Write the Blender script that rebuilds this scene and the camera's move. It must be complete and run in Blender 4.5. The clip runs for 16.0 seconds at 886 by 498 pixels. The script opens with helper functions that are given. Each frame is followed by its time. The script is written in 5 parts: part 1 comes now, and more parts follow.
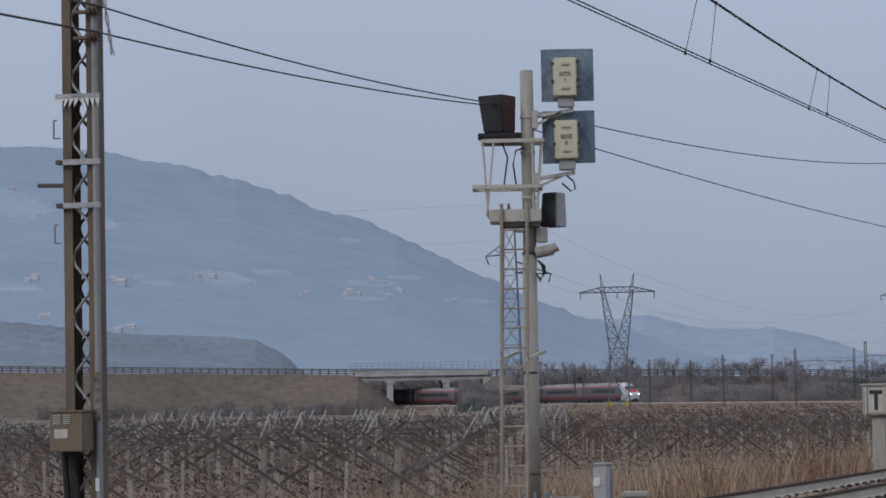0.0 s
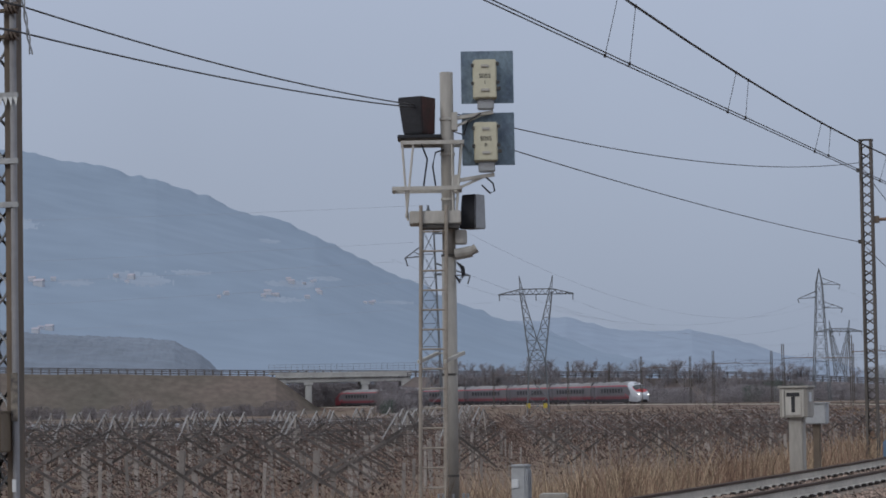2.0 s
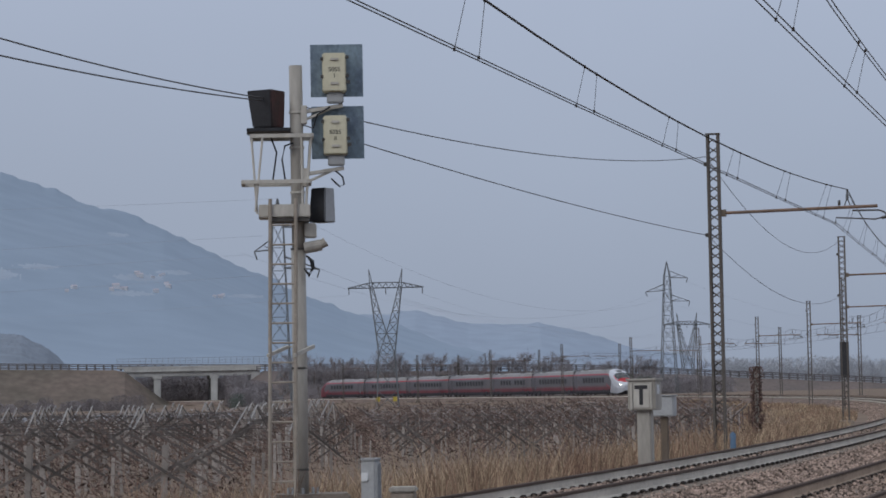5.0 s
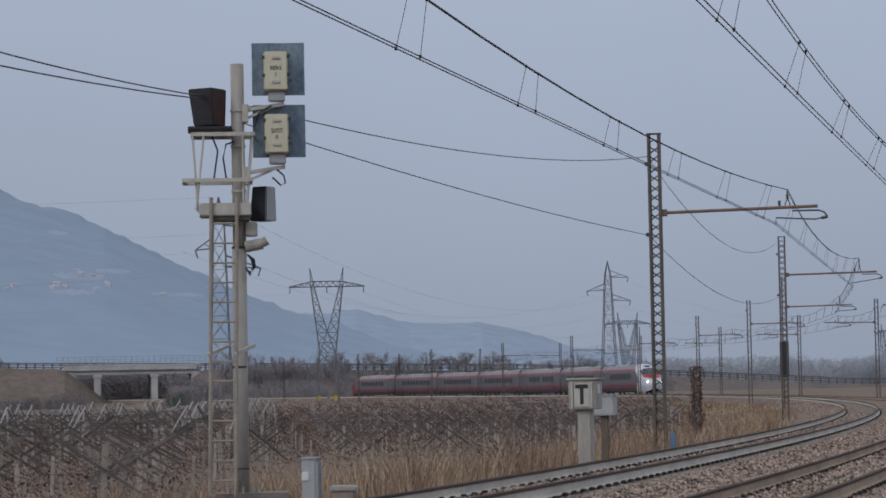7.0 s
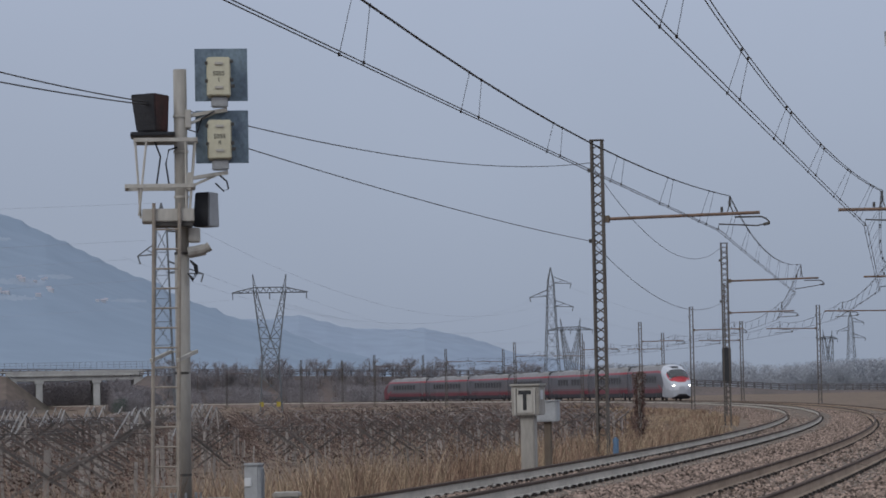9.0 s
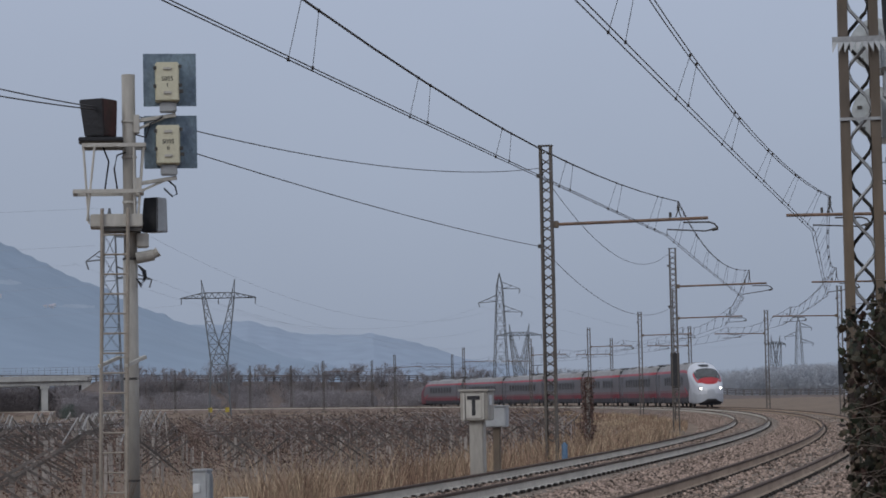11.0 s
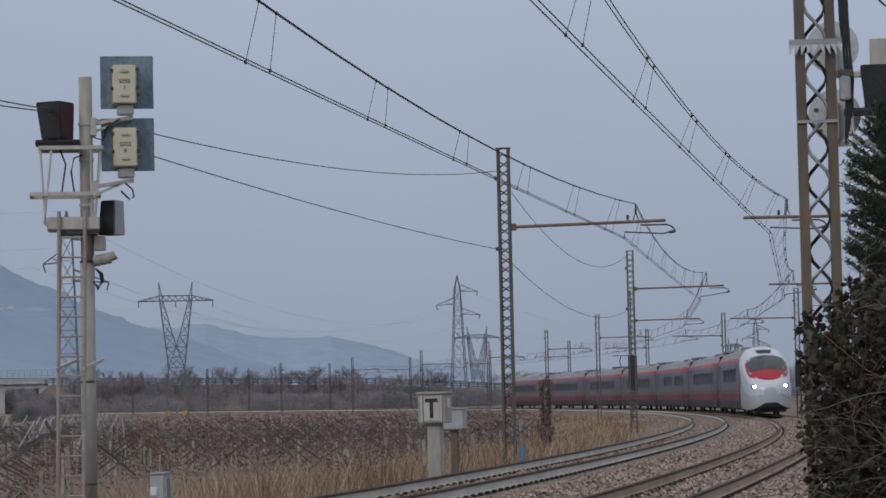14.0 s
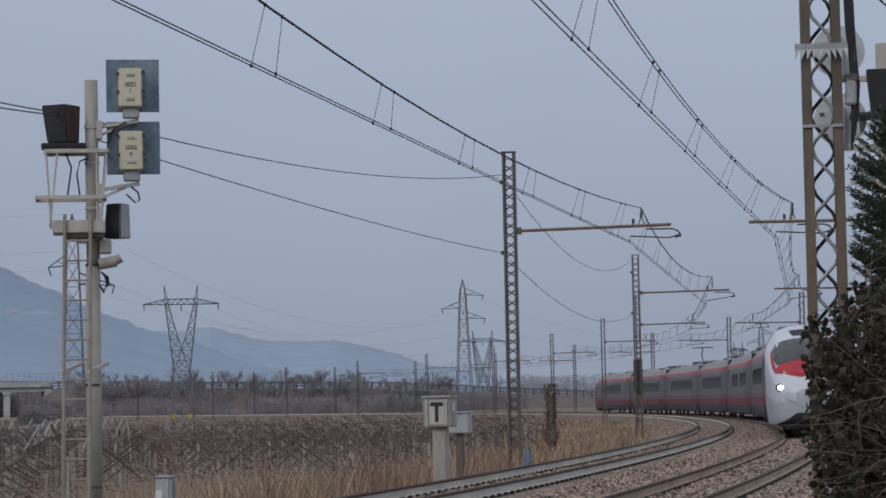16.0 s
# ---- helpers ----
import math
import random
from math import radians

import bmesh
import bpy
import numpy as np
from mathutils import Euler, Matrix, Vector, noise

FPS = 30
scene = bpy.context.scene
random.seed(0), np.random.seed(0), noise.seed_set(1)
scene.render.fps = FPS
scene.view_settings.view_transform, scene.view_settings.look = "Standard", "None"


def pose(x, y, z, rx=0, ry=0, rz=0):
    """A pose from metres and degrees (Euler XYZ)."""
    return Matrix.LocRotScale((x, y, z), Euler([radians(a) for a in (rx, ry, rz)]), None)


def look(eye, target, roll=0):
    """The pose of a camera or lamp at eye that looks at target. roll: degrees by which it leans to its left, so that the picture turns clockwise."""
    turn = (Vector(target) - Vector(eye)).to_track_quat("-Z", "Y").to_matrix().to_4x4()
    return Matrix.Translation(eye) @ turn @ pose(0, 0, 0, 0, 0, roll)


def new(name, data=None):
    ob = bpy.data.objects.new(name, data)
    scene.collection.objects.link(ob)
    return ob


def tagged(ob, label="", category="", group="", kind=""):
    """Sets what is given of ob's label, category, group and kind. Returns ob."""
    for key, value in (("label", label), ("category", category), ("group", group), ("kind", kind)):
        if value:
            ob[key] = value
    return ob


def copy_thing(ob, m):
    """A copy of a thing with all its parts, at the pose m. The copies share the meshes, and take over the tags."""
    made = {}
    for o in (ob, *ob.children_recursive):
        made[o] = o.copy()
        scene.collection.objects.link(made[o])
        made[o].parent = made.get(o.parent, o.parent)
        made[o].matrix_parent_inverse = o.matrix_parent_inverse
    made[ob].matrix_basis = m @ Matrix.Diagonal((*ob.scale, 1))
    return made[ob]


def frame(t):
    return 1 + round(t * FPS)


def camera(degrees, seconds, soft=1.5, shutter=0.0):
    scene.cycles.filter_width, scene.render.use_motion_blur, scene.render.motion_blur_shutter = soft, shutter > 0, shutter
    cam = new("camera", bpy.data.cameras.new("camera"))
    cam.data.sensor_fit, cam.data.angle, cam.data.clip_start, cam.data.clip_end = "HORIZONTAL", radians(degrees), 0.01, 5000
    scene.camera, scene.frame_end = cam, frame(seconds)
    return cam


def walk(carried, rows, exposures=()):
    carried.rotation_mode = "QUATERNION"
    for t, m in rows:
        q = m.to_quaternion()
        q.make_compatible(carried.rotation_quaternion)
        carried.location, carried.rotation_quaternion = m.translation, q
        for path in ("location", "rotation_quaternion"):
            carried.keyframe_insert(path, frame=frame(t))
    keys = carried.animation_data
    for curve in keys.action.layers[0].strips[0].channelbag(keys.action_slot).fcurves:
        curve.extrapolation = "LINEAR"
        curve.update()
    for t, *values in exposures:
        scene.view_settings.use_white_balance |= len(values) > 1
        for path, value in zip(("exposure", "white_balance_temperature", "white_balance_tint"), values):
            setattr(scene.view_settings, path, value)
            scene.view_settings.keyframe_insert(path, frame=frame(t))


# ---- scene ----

# ---- camera: stands still on a monopod and pans to the right ----
EYE = Vector((0.0, 0.0, 1.306))


def aim(yaw, pitch, lean):
    a, b = radians(yaw), radians(pitch)
    way = Vector((math.sin(a) * math.cos(b), math.cos(a) * math.cos(b), math.sin(b)))
    return look(EYE, EYE + way * 10.0, -lean)


cam = camera(18.553, 16.0, soft=1.7)
PAN = ((0.0, -9.313, 3.173, 1.104),
        (0.5, -9.01, 3.182, 1.03),
        (1.0, -8.64, 3.194, 1.036),
        (1.5, -8.187, 3.189, 1.008),
        (2.0, -7.605, 3.175, 0.977),
        (2.5, -6.981, 3.149, 1.01),
        (3.0, -6.281, 3.098, 1.047),
        (3.5, -5.705, 3.033, 1.044),
        (4.0, -5.236, 3.018, 1.1),
        (6.5, -3.459, 2.93, 1.123),
        (7.0, -3.183, 2.935, 1.098),
        (7.5, -2.885, 2.956, 1.094),
        (8.0, -2.602, 3.002, 1.099),
        (8.5, -2.281, 3.047, 1.098),
        (9.0, -1.978, 3.039, 1.115),
        (11.5, -0.662, 3.16, 1.234),
        (12.0, -0.448, 3.174, 1.297),
        (12.5, -0.254, 3.169, 1.261),
        (13.0, -0.088, 3.163, 1.294),
        (13.5, -0.012, 3.162, 1.298),
        (14.0, 0.0, 3.168, 1.265),
        (14.5, -0.036, 3.179, 1.274),
        (15.0, -0.09, 3.175, 1.248),
        (15.5, -0.127, 3.178, 1.254),
        (16.0, -0.114, 3.25, 1.168))
walk(cam, [(t, aim(y, p, r)) for t, y, p, r in PAN], ((0.0, 0.06), (4.0, 0.06), (9.0, 0.0), (16.0, 0.0)))

# ---- light: a low, even winter overcast ----
SUN_EL, SUN_AZ = 32.0, 215.0
scene.view_settings.exposure = 0.0
world = bpy.data.worlds.new("overcast")
scene.world = world
world.use_nodes = True
wn, wl = world.node_tree.nodes, world.node_tree.links
sky = wn.new("ShaderNodeTexSky")
sky.sky_type, sky.sun_disc = "NISHITA", False
sky.sun_elevation, sky.sun_rotation = radians(SUN_EL), radians(SUN_AZ)
sky.air_density, sky.dust_density = 1.0, 4.0
coord = wn.new("ShaderNodeTexCoord")
split = wn.new("ShaderNodeSeparateXYZ")
ramp = wn.new("ShaderNodeValToRGB")
wl.new(coord.outputs["Generated"], split.inputs[0])
wl.new(split.outputs["Z"], ramp.inputs[0])
ramp.color_ramp.elements[0].position, ramp.color_ramp.elements[0].color = 0.0, (0.272, 0.320, 0.412, 1)
ramp.color_ramp.elements[1].position, ramp.color_ramp.elements[1].color = 0.20, (0.392, 0.448, 0.575, 1)
top = ramp.color_ramp.elements.new(1.0)
top.color = (0.80, 0.84, 0.92, 1)
cloud_map = wn.new("ShaderNodeTexNoise")
cloud_map.inputs["Scale"].default_value, cloud_map.inputs["Detail"].default_value = 5.0, 4.0
wl.new(coord.outputs["Generated"], cloud_map.inputs["Vector"])
cloud = wn.new("ShaderNodeMapRange")
cloud.inputs["To Min"].default_value, cloud.inputs["To Max"].default_value = 0.93, 1.07
wl.new(cloud_map.outputs["Fac"], cloud.inputs["Value"])
mul = wn.new("ShaderNodeVectorMath")
mul.operation = "SCALE"
wl.new(ramp.outputs["Color"], mul.inputs[0])
wl.new(cloud.outputs["Result"], mul.inputs["Scale"])
bg_sky, bg_cloud, both = wn.new("ShaderNodeBackground"), wn.new("ShaderNodeBackground"), wn.new("ShaderNodeAddShader")
bg_sky.inputs["Strength"].default_value = 0.006
bg_cloud.inputs["Strength"].default_value = 1.0
wl.new(sky.outputs["Color"], bg_sky.inputs["Color"])
wl.new(mul.outputs[0], bg_cloud.inputs["Color"])
wl.new(bg_sky.outputs[0], both.inputs[0])
wl.new(bg_cloud.outputs[0], both.inputs[1])
wl.new(both.outputs[0], [n for n in wn if n.type == "OUTPUT_WORLD"][0].inputs["Surface"])
sun = new("sun", bpy.data.lights.new("sun", "SUN"))
sun.data.energy, sun.data.angle, sun.data.color = 0.8, radians(25), (1.0, 0.97, 0.92)
sun.rotation_euler = (radians(90 - SUN_EL), 0, radians(180 - SUN_AZ + 360))

# ---- materials ----


def material(name, base, rough=0.8, metal=0.0, vary=0.25, size=1.5, fine=14.0, bump=0.3, dark=None, spread=0.0, island=False, glow=None, stretch=(1, 1, 1), spec=0.5):
    """Base colour varied at two scales: patches that turn to the colour dark, and fine grain, with relief."""
    m = bpy.data.materials.new(name)
    m.use_nodes = True
    n, l = m.node_tree.nodes, m.node_tree.links
    b = n["Principled BSDF"]
    b.inputs["Roughness"].default_value, b.inputs["Metallic"].default_value = rough, metal
    b.inputs["Specular IOR Level"].default_value = spec
    tc, mp = n.new("ShaderNodeTexCoord"), n.new("ShaderNodeMapping")
    mp.inputs["Scale"].default_value = stretch
    l.new(tc.outputs["Object"], mp.inputs["Vector"])
    big, small = n.new("ShaderNodeTexNoise"), n.new("ShaderNodeTexNoise")
    for tex, s, d in ((big, size, 5.0), (small, fine, 6.0)):
        tex.inputs["Scale"].default_value, tex.inputs["Detail"].default_value = s, d
        l.new(mp.outputs["Vector"], tex.inputs["Vector"])
    dark = dark or tuple(c * 0.55 for c in base)
    mix = n.new("ShaderNodeMix")
    mix.data_type = "RGBA"
    rng = n.new("ShaderNodeMapRange")
    rng.inputs["From Min"].default_value, rng.inputs["From Max"].default_value = 0.35, 0.7
    rng.inputs["To Max"].default_value = min(1.0, vary * 2.2)
    l.new(big.outputs["Fac"], rng.inputs["Value"])
    l.new(rng.outputs["Result"], mix.inputs["Factor"])
    mix.inputs["A"].default_value, mix.inputs["B"].default_value = (*base, 1), (*dark, 1)
    hsv = n.new("ShaderNodeHueSaturation")
    val = n.new("ShaderNodeMapRange")
    val.inputs["To Min"].default_value, val.inputs["To Max"].default_value = 1 - vary, 1 + vary
    l.new(small.outputs["Fac"], val.inputs["Value"])
    last = val.outputs["Result"]
    if spread:
        src = n.new("ShaderNodeNewGeometry").outputs["Random Per Island"] if island else n.new("ShaderNodeObjectInfo").outputs["Random"]
        r2 = n.new("ShaderNodeMapRange")
        r2.inputs["To Min"].default_value, r2.inputs["To Max"].default_value = 1 - spread, 1 + spread
        l.new(src, r2.inputs["Value"])
        mu = n.new("ShaderNodeMath")
        mu.operation = "MULTIPLY"
        l.new(last, mu.inputs[0])
        l.new(r2.outputs["Result"], mu.inputs[1])
        last = mu.outputs[0]
    l.new(mix.outputs["Result"], hsv.inputs["Color"])
    l.new(last, hsv.inputs["Value"])
    l.new(hsv.outputs["Color"], b.inputs["Base Color"])
    if bump:
        bp = n.new("ShaderNodeBump")
        bp.inputs["Strength"].default_value, bp.inputs["Distance"].default_value = bump, 0.02
        l.new(small.outputs["Fac"], bp.inputs["Height"])
        l.new(bp.outputs["Normal"], b.inputs["Normal"])
    if glow:
        b.inputs["Emission Color"].default_value, b.inputs["Emission Strength"].default_value = (*glow[:3], 1), glow[3]
    return m


M_GROUND = material("dry_soil_grass", (0.205, 0.155, 0.118), 0.95, vary=0.4, size=0.25, fine=2.5, dark=(0.12, 0.095, 0.078), spec=0.1)
M_BALLAST = material("ballast", (0.190, 0.142, 0.118), 0.95, vary=0.5, size=0.6, fine=14, bump=0.9, dark=(0.088, 0.066, 0.056), spec=0.2)
M_STONE = material("ballast_stone", (0.272, 0.207, 0.172), 0.9, vary=0.2, fine=20, spread=0.85, island=True, spec=0.2)
M_CONC = material("sleeper_concrete", (0.225, 0.190, 0.160), 0.9, vary=0.3, size=2, fine=18, spread=0.15)
M_RAIL_L = material("rail_pale_web", (0.58, 0.54, 0.48), 0.9, 0.0, vary=0.25, size=0.7, fine=9, spec=0.15)
M_RAIL_R = material("rail_rusty_web", (0.45, 0.35, 0.27), 0.9, 0.0, vary=0.3, size=0.7, fine=9, spec=0.15)
M_RAILTOP = material("rail_head_steel", (0.10, 0.075, 0.064), 0.9, 0.0, vary=0.2, size=0.8, fine=8, bump=0.1, spec=0.1)
M_CLIP = material("rail_clip", (0.06, 0.05, 0.045), 0.8, 0.3, vary=0.3)
M_RUSTY = material("mast_brown_steel", (0.155, 0.118, 0.085), 0.75, 0.15, vary=0.4, size=2.0, fine=12, dark=(0.085, 0.075, 0.068), stretch=(1, 1, 0.3))
M_ARM = material("arm_rusty_tube", (0.20, 0.13, 0.095), 0.75, 0.1, vary=0.35, size=2.0, fine=12, dark=(0.11, 0.085, 0.07))
M_MASTFAR = material("mast_dark_steel", (0.115, 0.102, 0.092), 0.8, 0.1, vary=0.3, size=2.0, fine=12)
M_LADDER = material("ladder_dull_beige", (0.31, 0.275, 0.235), 0.75, vary=0.3, size=3, fine=16, dark=(0.20, 0.17, 0.14))
M_STEEL = material("galvanised_steel", (0.34, 0.35, 0.36), 0.5, 0.6, vary=0.25, size=3, fine=22)
M_DARKSTEEL = material("dark_steel", (0.09, 0.085, 0.08), 0.6, 0.4, vary=0.3, size=3, fine=22)
M_WIRE = material("wire", (0.055, 0.05, 0.05), 0.6, 0.5, vary=0.1, bump=0)
# far conductors: pale blue-grey in place of haze over dark wire
M_FARWIRE = material("far_wire_haze_tint", (0.30, 0.33, 0.38), 0.6, 0.0, vary=0.1, bump=0)
M_CREAM = material("cream_paint", (0.47, 0.455, 0.42), 0.6, vary=0.25, size=3, fine=16, dark=(0.30, 0.275, 0.235), stretch=(1, 1, 0.35))
M_POLE = material("signal_pole_grey", (0.36, 0.345, 0.315), 0.65, vary=0.3, size=1.6, fine=15, dark=(0.21, 0.19, 0.165), stretch=(1, 1, 0.25))
M_BOARD = material("board_back_zinc", (0.185, 0.245, 0.29), 0.45, 0.45, vary=0.4, size=5.0, fine=26, dark=(0.09, 0.12, 0.17), stretch=(1, 1, 0.7))
M_CASE = material("case_cream", (0.56, 0.54, 0.41), 0.55, vary=0.12, size=4, fine=20, dark=(0.42, 0.38, 0.28))
M_BLACK = material("black_paint", (0.016, 0.017, 0.022), 0.5, vary=0.3, size=4, fine=20)
M_MAROON = material("faded_red_black", (0.065, 0.022, 0.020), 0.6, vary=0.4, size=4, fine=20, dark=(0.02, 0.015, 0.015))
M_GREYBOX = material("grey_plastic", (0.36, 0.375, 0.39), 0.5, vary=0.15, size=4, fine=20)
M_TAN = material("khaki_box_paint", (0.155, 0.118, 0.080), 0.6, vary=0.2, size=4, fine=22, dark=(0.13, 0.11, 0.08))
M_WOOD = material("weathered_pole_wood", (0.125, 0.110, 0.103), 0.9, vary=0.4, size=2, fine=20, spread=0.5)
M_PALEWOOD = material("pale_post_concrete", (0.31, 0.28, 0.258), 0.9, vary=0.3, size=2, fine=20, spread=0.3)
M_CANE = material("vine_cane", (0.135, 0.098, 0.086), 0.9, vary=0.3, spread=0.6, island=True, spec=0.1)
M_DRYLEAF = material("dry_vine_leaf", (0.165, 0.114, 0.098), 0.9, vary=0.3, spread=0.85, island=True, spec=0.1)
M_REED = material("dry_grass", (0.355, 0.27, 0.185), 0.9, vary=0.2, spread=0.55, island=True, bump=0)
M_REED2 = material("dry_grass_brown", (0.22, 0.142, 0.102), 0.9, vary=0.2, spread=0.6, island=True, bump=0)

# ---- builders ----


def part(name, bm, mat, parent=None, label="", smooth=False):
    me = bpy.data.meshes.new(name)
    bm.to_mesh(me)
    bm.free()
    for m in (mat if isinstance(mat, (list, tuple)) else (mat,)):
        me.materials.append(m)
    if smooth:
        me.shade_smooth()
    ob = new(name, me)
    ob.parent = parent
    return tagged(ob, label)


def thing(name, label, category, m=Matrix(), group="", kind=""):
    ob = new(name)
    ob.matrix_basis = m
    return tagged(ob, label, category, group, kind)


def box(bm, x0, x1, y0, y1, z0, z1, bevel=0.0, m=None):
    g = bmesh.ops.create_cube(bm, size=1)["verts"]
    mm = Matrix.LocRotScale(((x0 + x1) / 2, (y0 + y1) / 2, (z0 + z1) / 2), None, (abs(x1 - x0), abs(y1 - y0), abs(z1 - z0)))
    bmesh.ops.transform(bm, matrix=(m or Matrix()) @ mm, verts=g)
    if bevel:
        es = list({e for v in g for e in v.link_edges})
        bmesh.ops.bevel(bm, geom=es, offset=bevel, segments=2, affect="EDGES", clamp_overlap=True)
    return bm


def boxed(*a, **k):
    return box(bmesh.new(), *a, **k)


def tube(bm, pts, r, sides=6, r1=None):
    """A round bar along points, tapering from r to r1; closed at both ends."""
    pts = [Vector(p) for p in pts]
    r1 = r if r1 is None else r1
    rings = []
    for i, p in enumerate(pts):
        d = (pts[min(i + 1, len(pts) - 1)] - pts[max(i - 1, 0)]).normalized()
        u = d.cross(Vector((0, 0, 1)) if abs(d.z) < 0.9 else Vector((1, 0, 0))).normalized()
        w = d.cross(u)
        q = r + (r1 - r) * i / max(1, len(pts) - 1)
        rings.append([bm.verts.new(p + (u * math.cos(a) + w * math.sin(a)) * q) for a in (2 * math.pi * k / sides for k in range(sides))])
    for a, b in zip(rings, rings[1:]):
        for k in range(sides):
            bm.faces.new((a[k], a[(k + 1) % sides], b[(k + 1) % sides], b[k]))
    bm.faces.new(rings[0][::-1])
    bm.faces.new(rings[-1])
    return bm


def tubed(*a, **k):
    return tube(bmesh.new(), *a, **k)


def bar(bm, a, b, w, h):
    """A flat-sided bar from a to b, w wide and h deep."""
    a, b = Vector(a), Vector(b)
    d = b - a
    q = d.to_track_quat("Y", "Z").to_matrix().to_4x4()
    return box(bm, -w / 2, w / 2, 0, d.length, -h / 2, h / 2, m=Matrix.Translation(a) @ q)


def sag(a, b, drop, n=12):
    a, b = Vector(a), Vector(b)
    return [a.lerp(b, i / n) - Vector((0, 0, drop * 4 * (i / n) * (1 - i / n))) for i in range(n + 1)]


def stuff(name, verts, faces, mat, label, category, parent=None):
    me = bpy.data.meshes.new(name)
    me.from_pydata(verts, [], faces)
    me.materials.append(mat)
    ob = new(name, me)
    ob.parent = parent
    return tagged(ob, label, category, kind="stuff")


# ---- the railway's line: a left-hand curve of about 800 m radius ----
SPACING = 3.75
KNOT_S, KNOT_K = (-200, -20, 52.5, 125, 900), (0.80, 0.86, 1.19, 1.24, 1.24)


def alignment():
    s = np.arange(-20, 800, 1.0)
    k = np.interp(s + 0.5, KNOT_S, KNOT_K) * 1e-3
    h = 0.19769 - np.concatenate([[0], np.cumsum(k)[:-1]])
    x = 1.488 + np.concatenate([[0], np.cumsum(np.sin(h))[:-1]])
    y = 30.387 + np.concatenate([[0], np.cumsum(np.cos(h))[:-1]])
    sb = np.arange(-21, -130, -1.0)
    hb = 0.19769 + np.cumsum(np.interp(sb + 0.5, KNOT_S, KNOT_K) * 1e-3)
    xb, yb = 1.488 - np.cumsum(np.sin(hb)), 30.387 - np.cumsum(np.cos(hb))
    return [np.concatenate([b[::-1], f]) for b, f in ((sb, s), (xb, x), (yb, y), (hb, h))]


LS, LX, LY, LH = alignment()


def on(s, off=0.0, z=0.0):
    h = float(np.interp(s, LS, LH))
    return Vector((float(np.interp(s, LS, LX)) + off * math.cos(h), float(np.interp(s, LS, LY)) - off * math.sin(h), z))


def heading(s):
    return float(np.interp(s, LS, LH))


def facing(s, off=0.0, z=0.0):
    """A pose on the line whose y axis points along it, away from the camera."""
    return Matrix.Translation(on(s, off, z)) @ Matrix.Rotation(-heading(s), 4, "Z")


def offset_of(x, y):
    """Signed distance from the near track's middle (left is negative), and the place along it."""
    i = int(np.argmin((LX - x) ** 2 + (LY - y) ** 2))
    h = LH[i]
    return (x - LX[i]) * math.cos(h) - (y - LY[i]) * math.sin(h), LS[i]


def smooth(a, b, v):
    v = min(1.0, max(0.0, (v - a) / (b - a)))
    return v * v * (3 - 2 * v)


def ground_z(x, y):
    q, s = offset_of(x, y)
    z = -0.62
    if q < -6.2:
        z = -0.62 - 0.98 * smooth(6.6, 12.0, -q)
    if q > 3.0:
        z = -0.62 + 0.15 * smooth(3.0, 6.0, q)
    return z + 0.05 * noise.noise(Vector((x * 0.3, y * 0.3, 0))) + 0.10 * noise.noise(Vector((x * 0.05, y * 0.05, 3.0)))


def build_ground():
    az = np.radians(np.concatenate([np.arange(-180, -30, 15), np.arange(-30, 30, 0.5), np.arange(30, 180, 15)]))
    rr = np.concatenate([[1.5, 5, 9, 13], np.arange(16, 60, 1.5), np.arange(60, 140, 3), np.arange(140, 700, 14), [760, 900, 1200, 1700, 2400, 3400, 4600]])
    verts, faces = [(0, 0, -0.6)], []
    for r in rr:
        for a in az:
            x, y = r * math.sin(a), r * math.cos(a)
            verts.append((x, y, ground_z(x, y)))
    n = len(az)
    for j in range(n):
        faces.append((0, 1 + (j + 1) % n, 1 + j))
    for i in range(len(rr) - 1):
        for j in range(n):
            a, b = 1 + i * n + j, 1 + i * n + (j + 1) % n
            faces.append((a, b, b + n, a + n))
    me = bpy.data.meshes.new("ground")
    me.from_pydata(verts, [], faces)
    me.materials.append(M_GROUND)
    me.shade_smooth()
    tagged(new("ground", me), "flat valley ground with brown dry winter grass", "ground", kind="structure")


def sweep(profile, s0, s1, step, off, mat, name, parent=None, tilt=0.0):
    """A profile of (across, up) swept along the line; the profile is closed."""
    bm = bmesh.new()
    rings = []
    s = s0
    while s <= s1 + 1e-6:
        rings.append([bm.verts.new(on(s, off + q, z + tilt * q)) for q, z in profile])
        s += step if s < 200 else step * 2
    k = len(profile)
    for a, b in zip(rings, rings[1:]):
        for i in range(k):
            bm.faces.new((a[i], a[(i + 1) % k], b[(i + 1) % k], b[i]))
    bm.faces.new(rings[0])
    bm.faces.new(rings[-1][::-1])
    bmesh.ops.recalc_face_normals(bm, faces=bm.faces)
    return part(name, bm, mat, parent)


CANT = 0.045
TRACKS = (("track", 0.0, 0.0, M_RAIL_R), ("track", -SPACING, 0.04, M_RAIL_L))


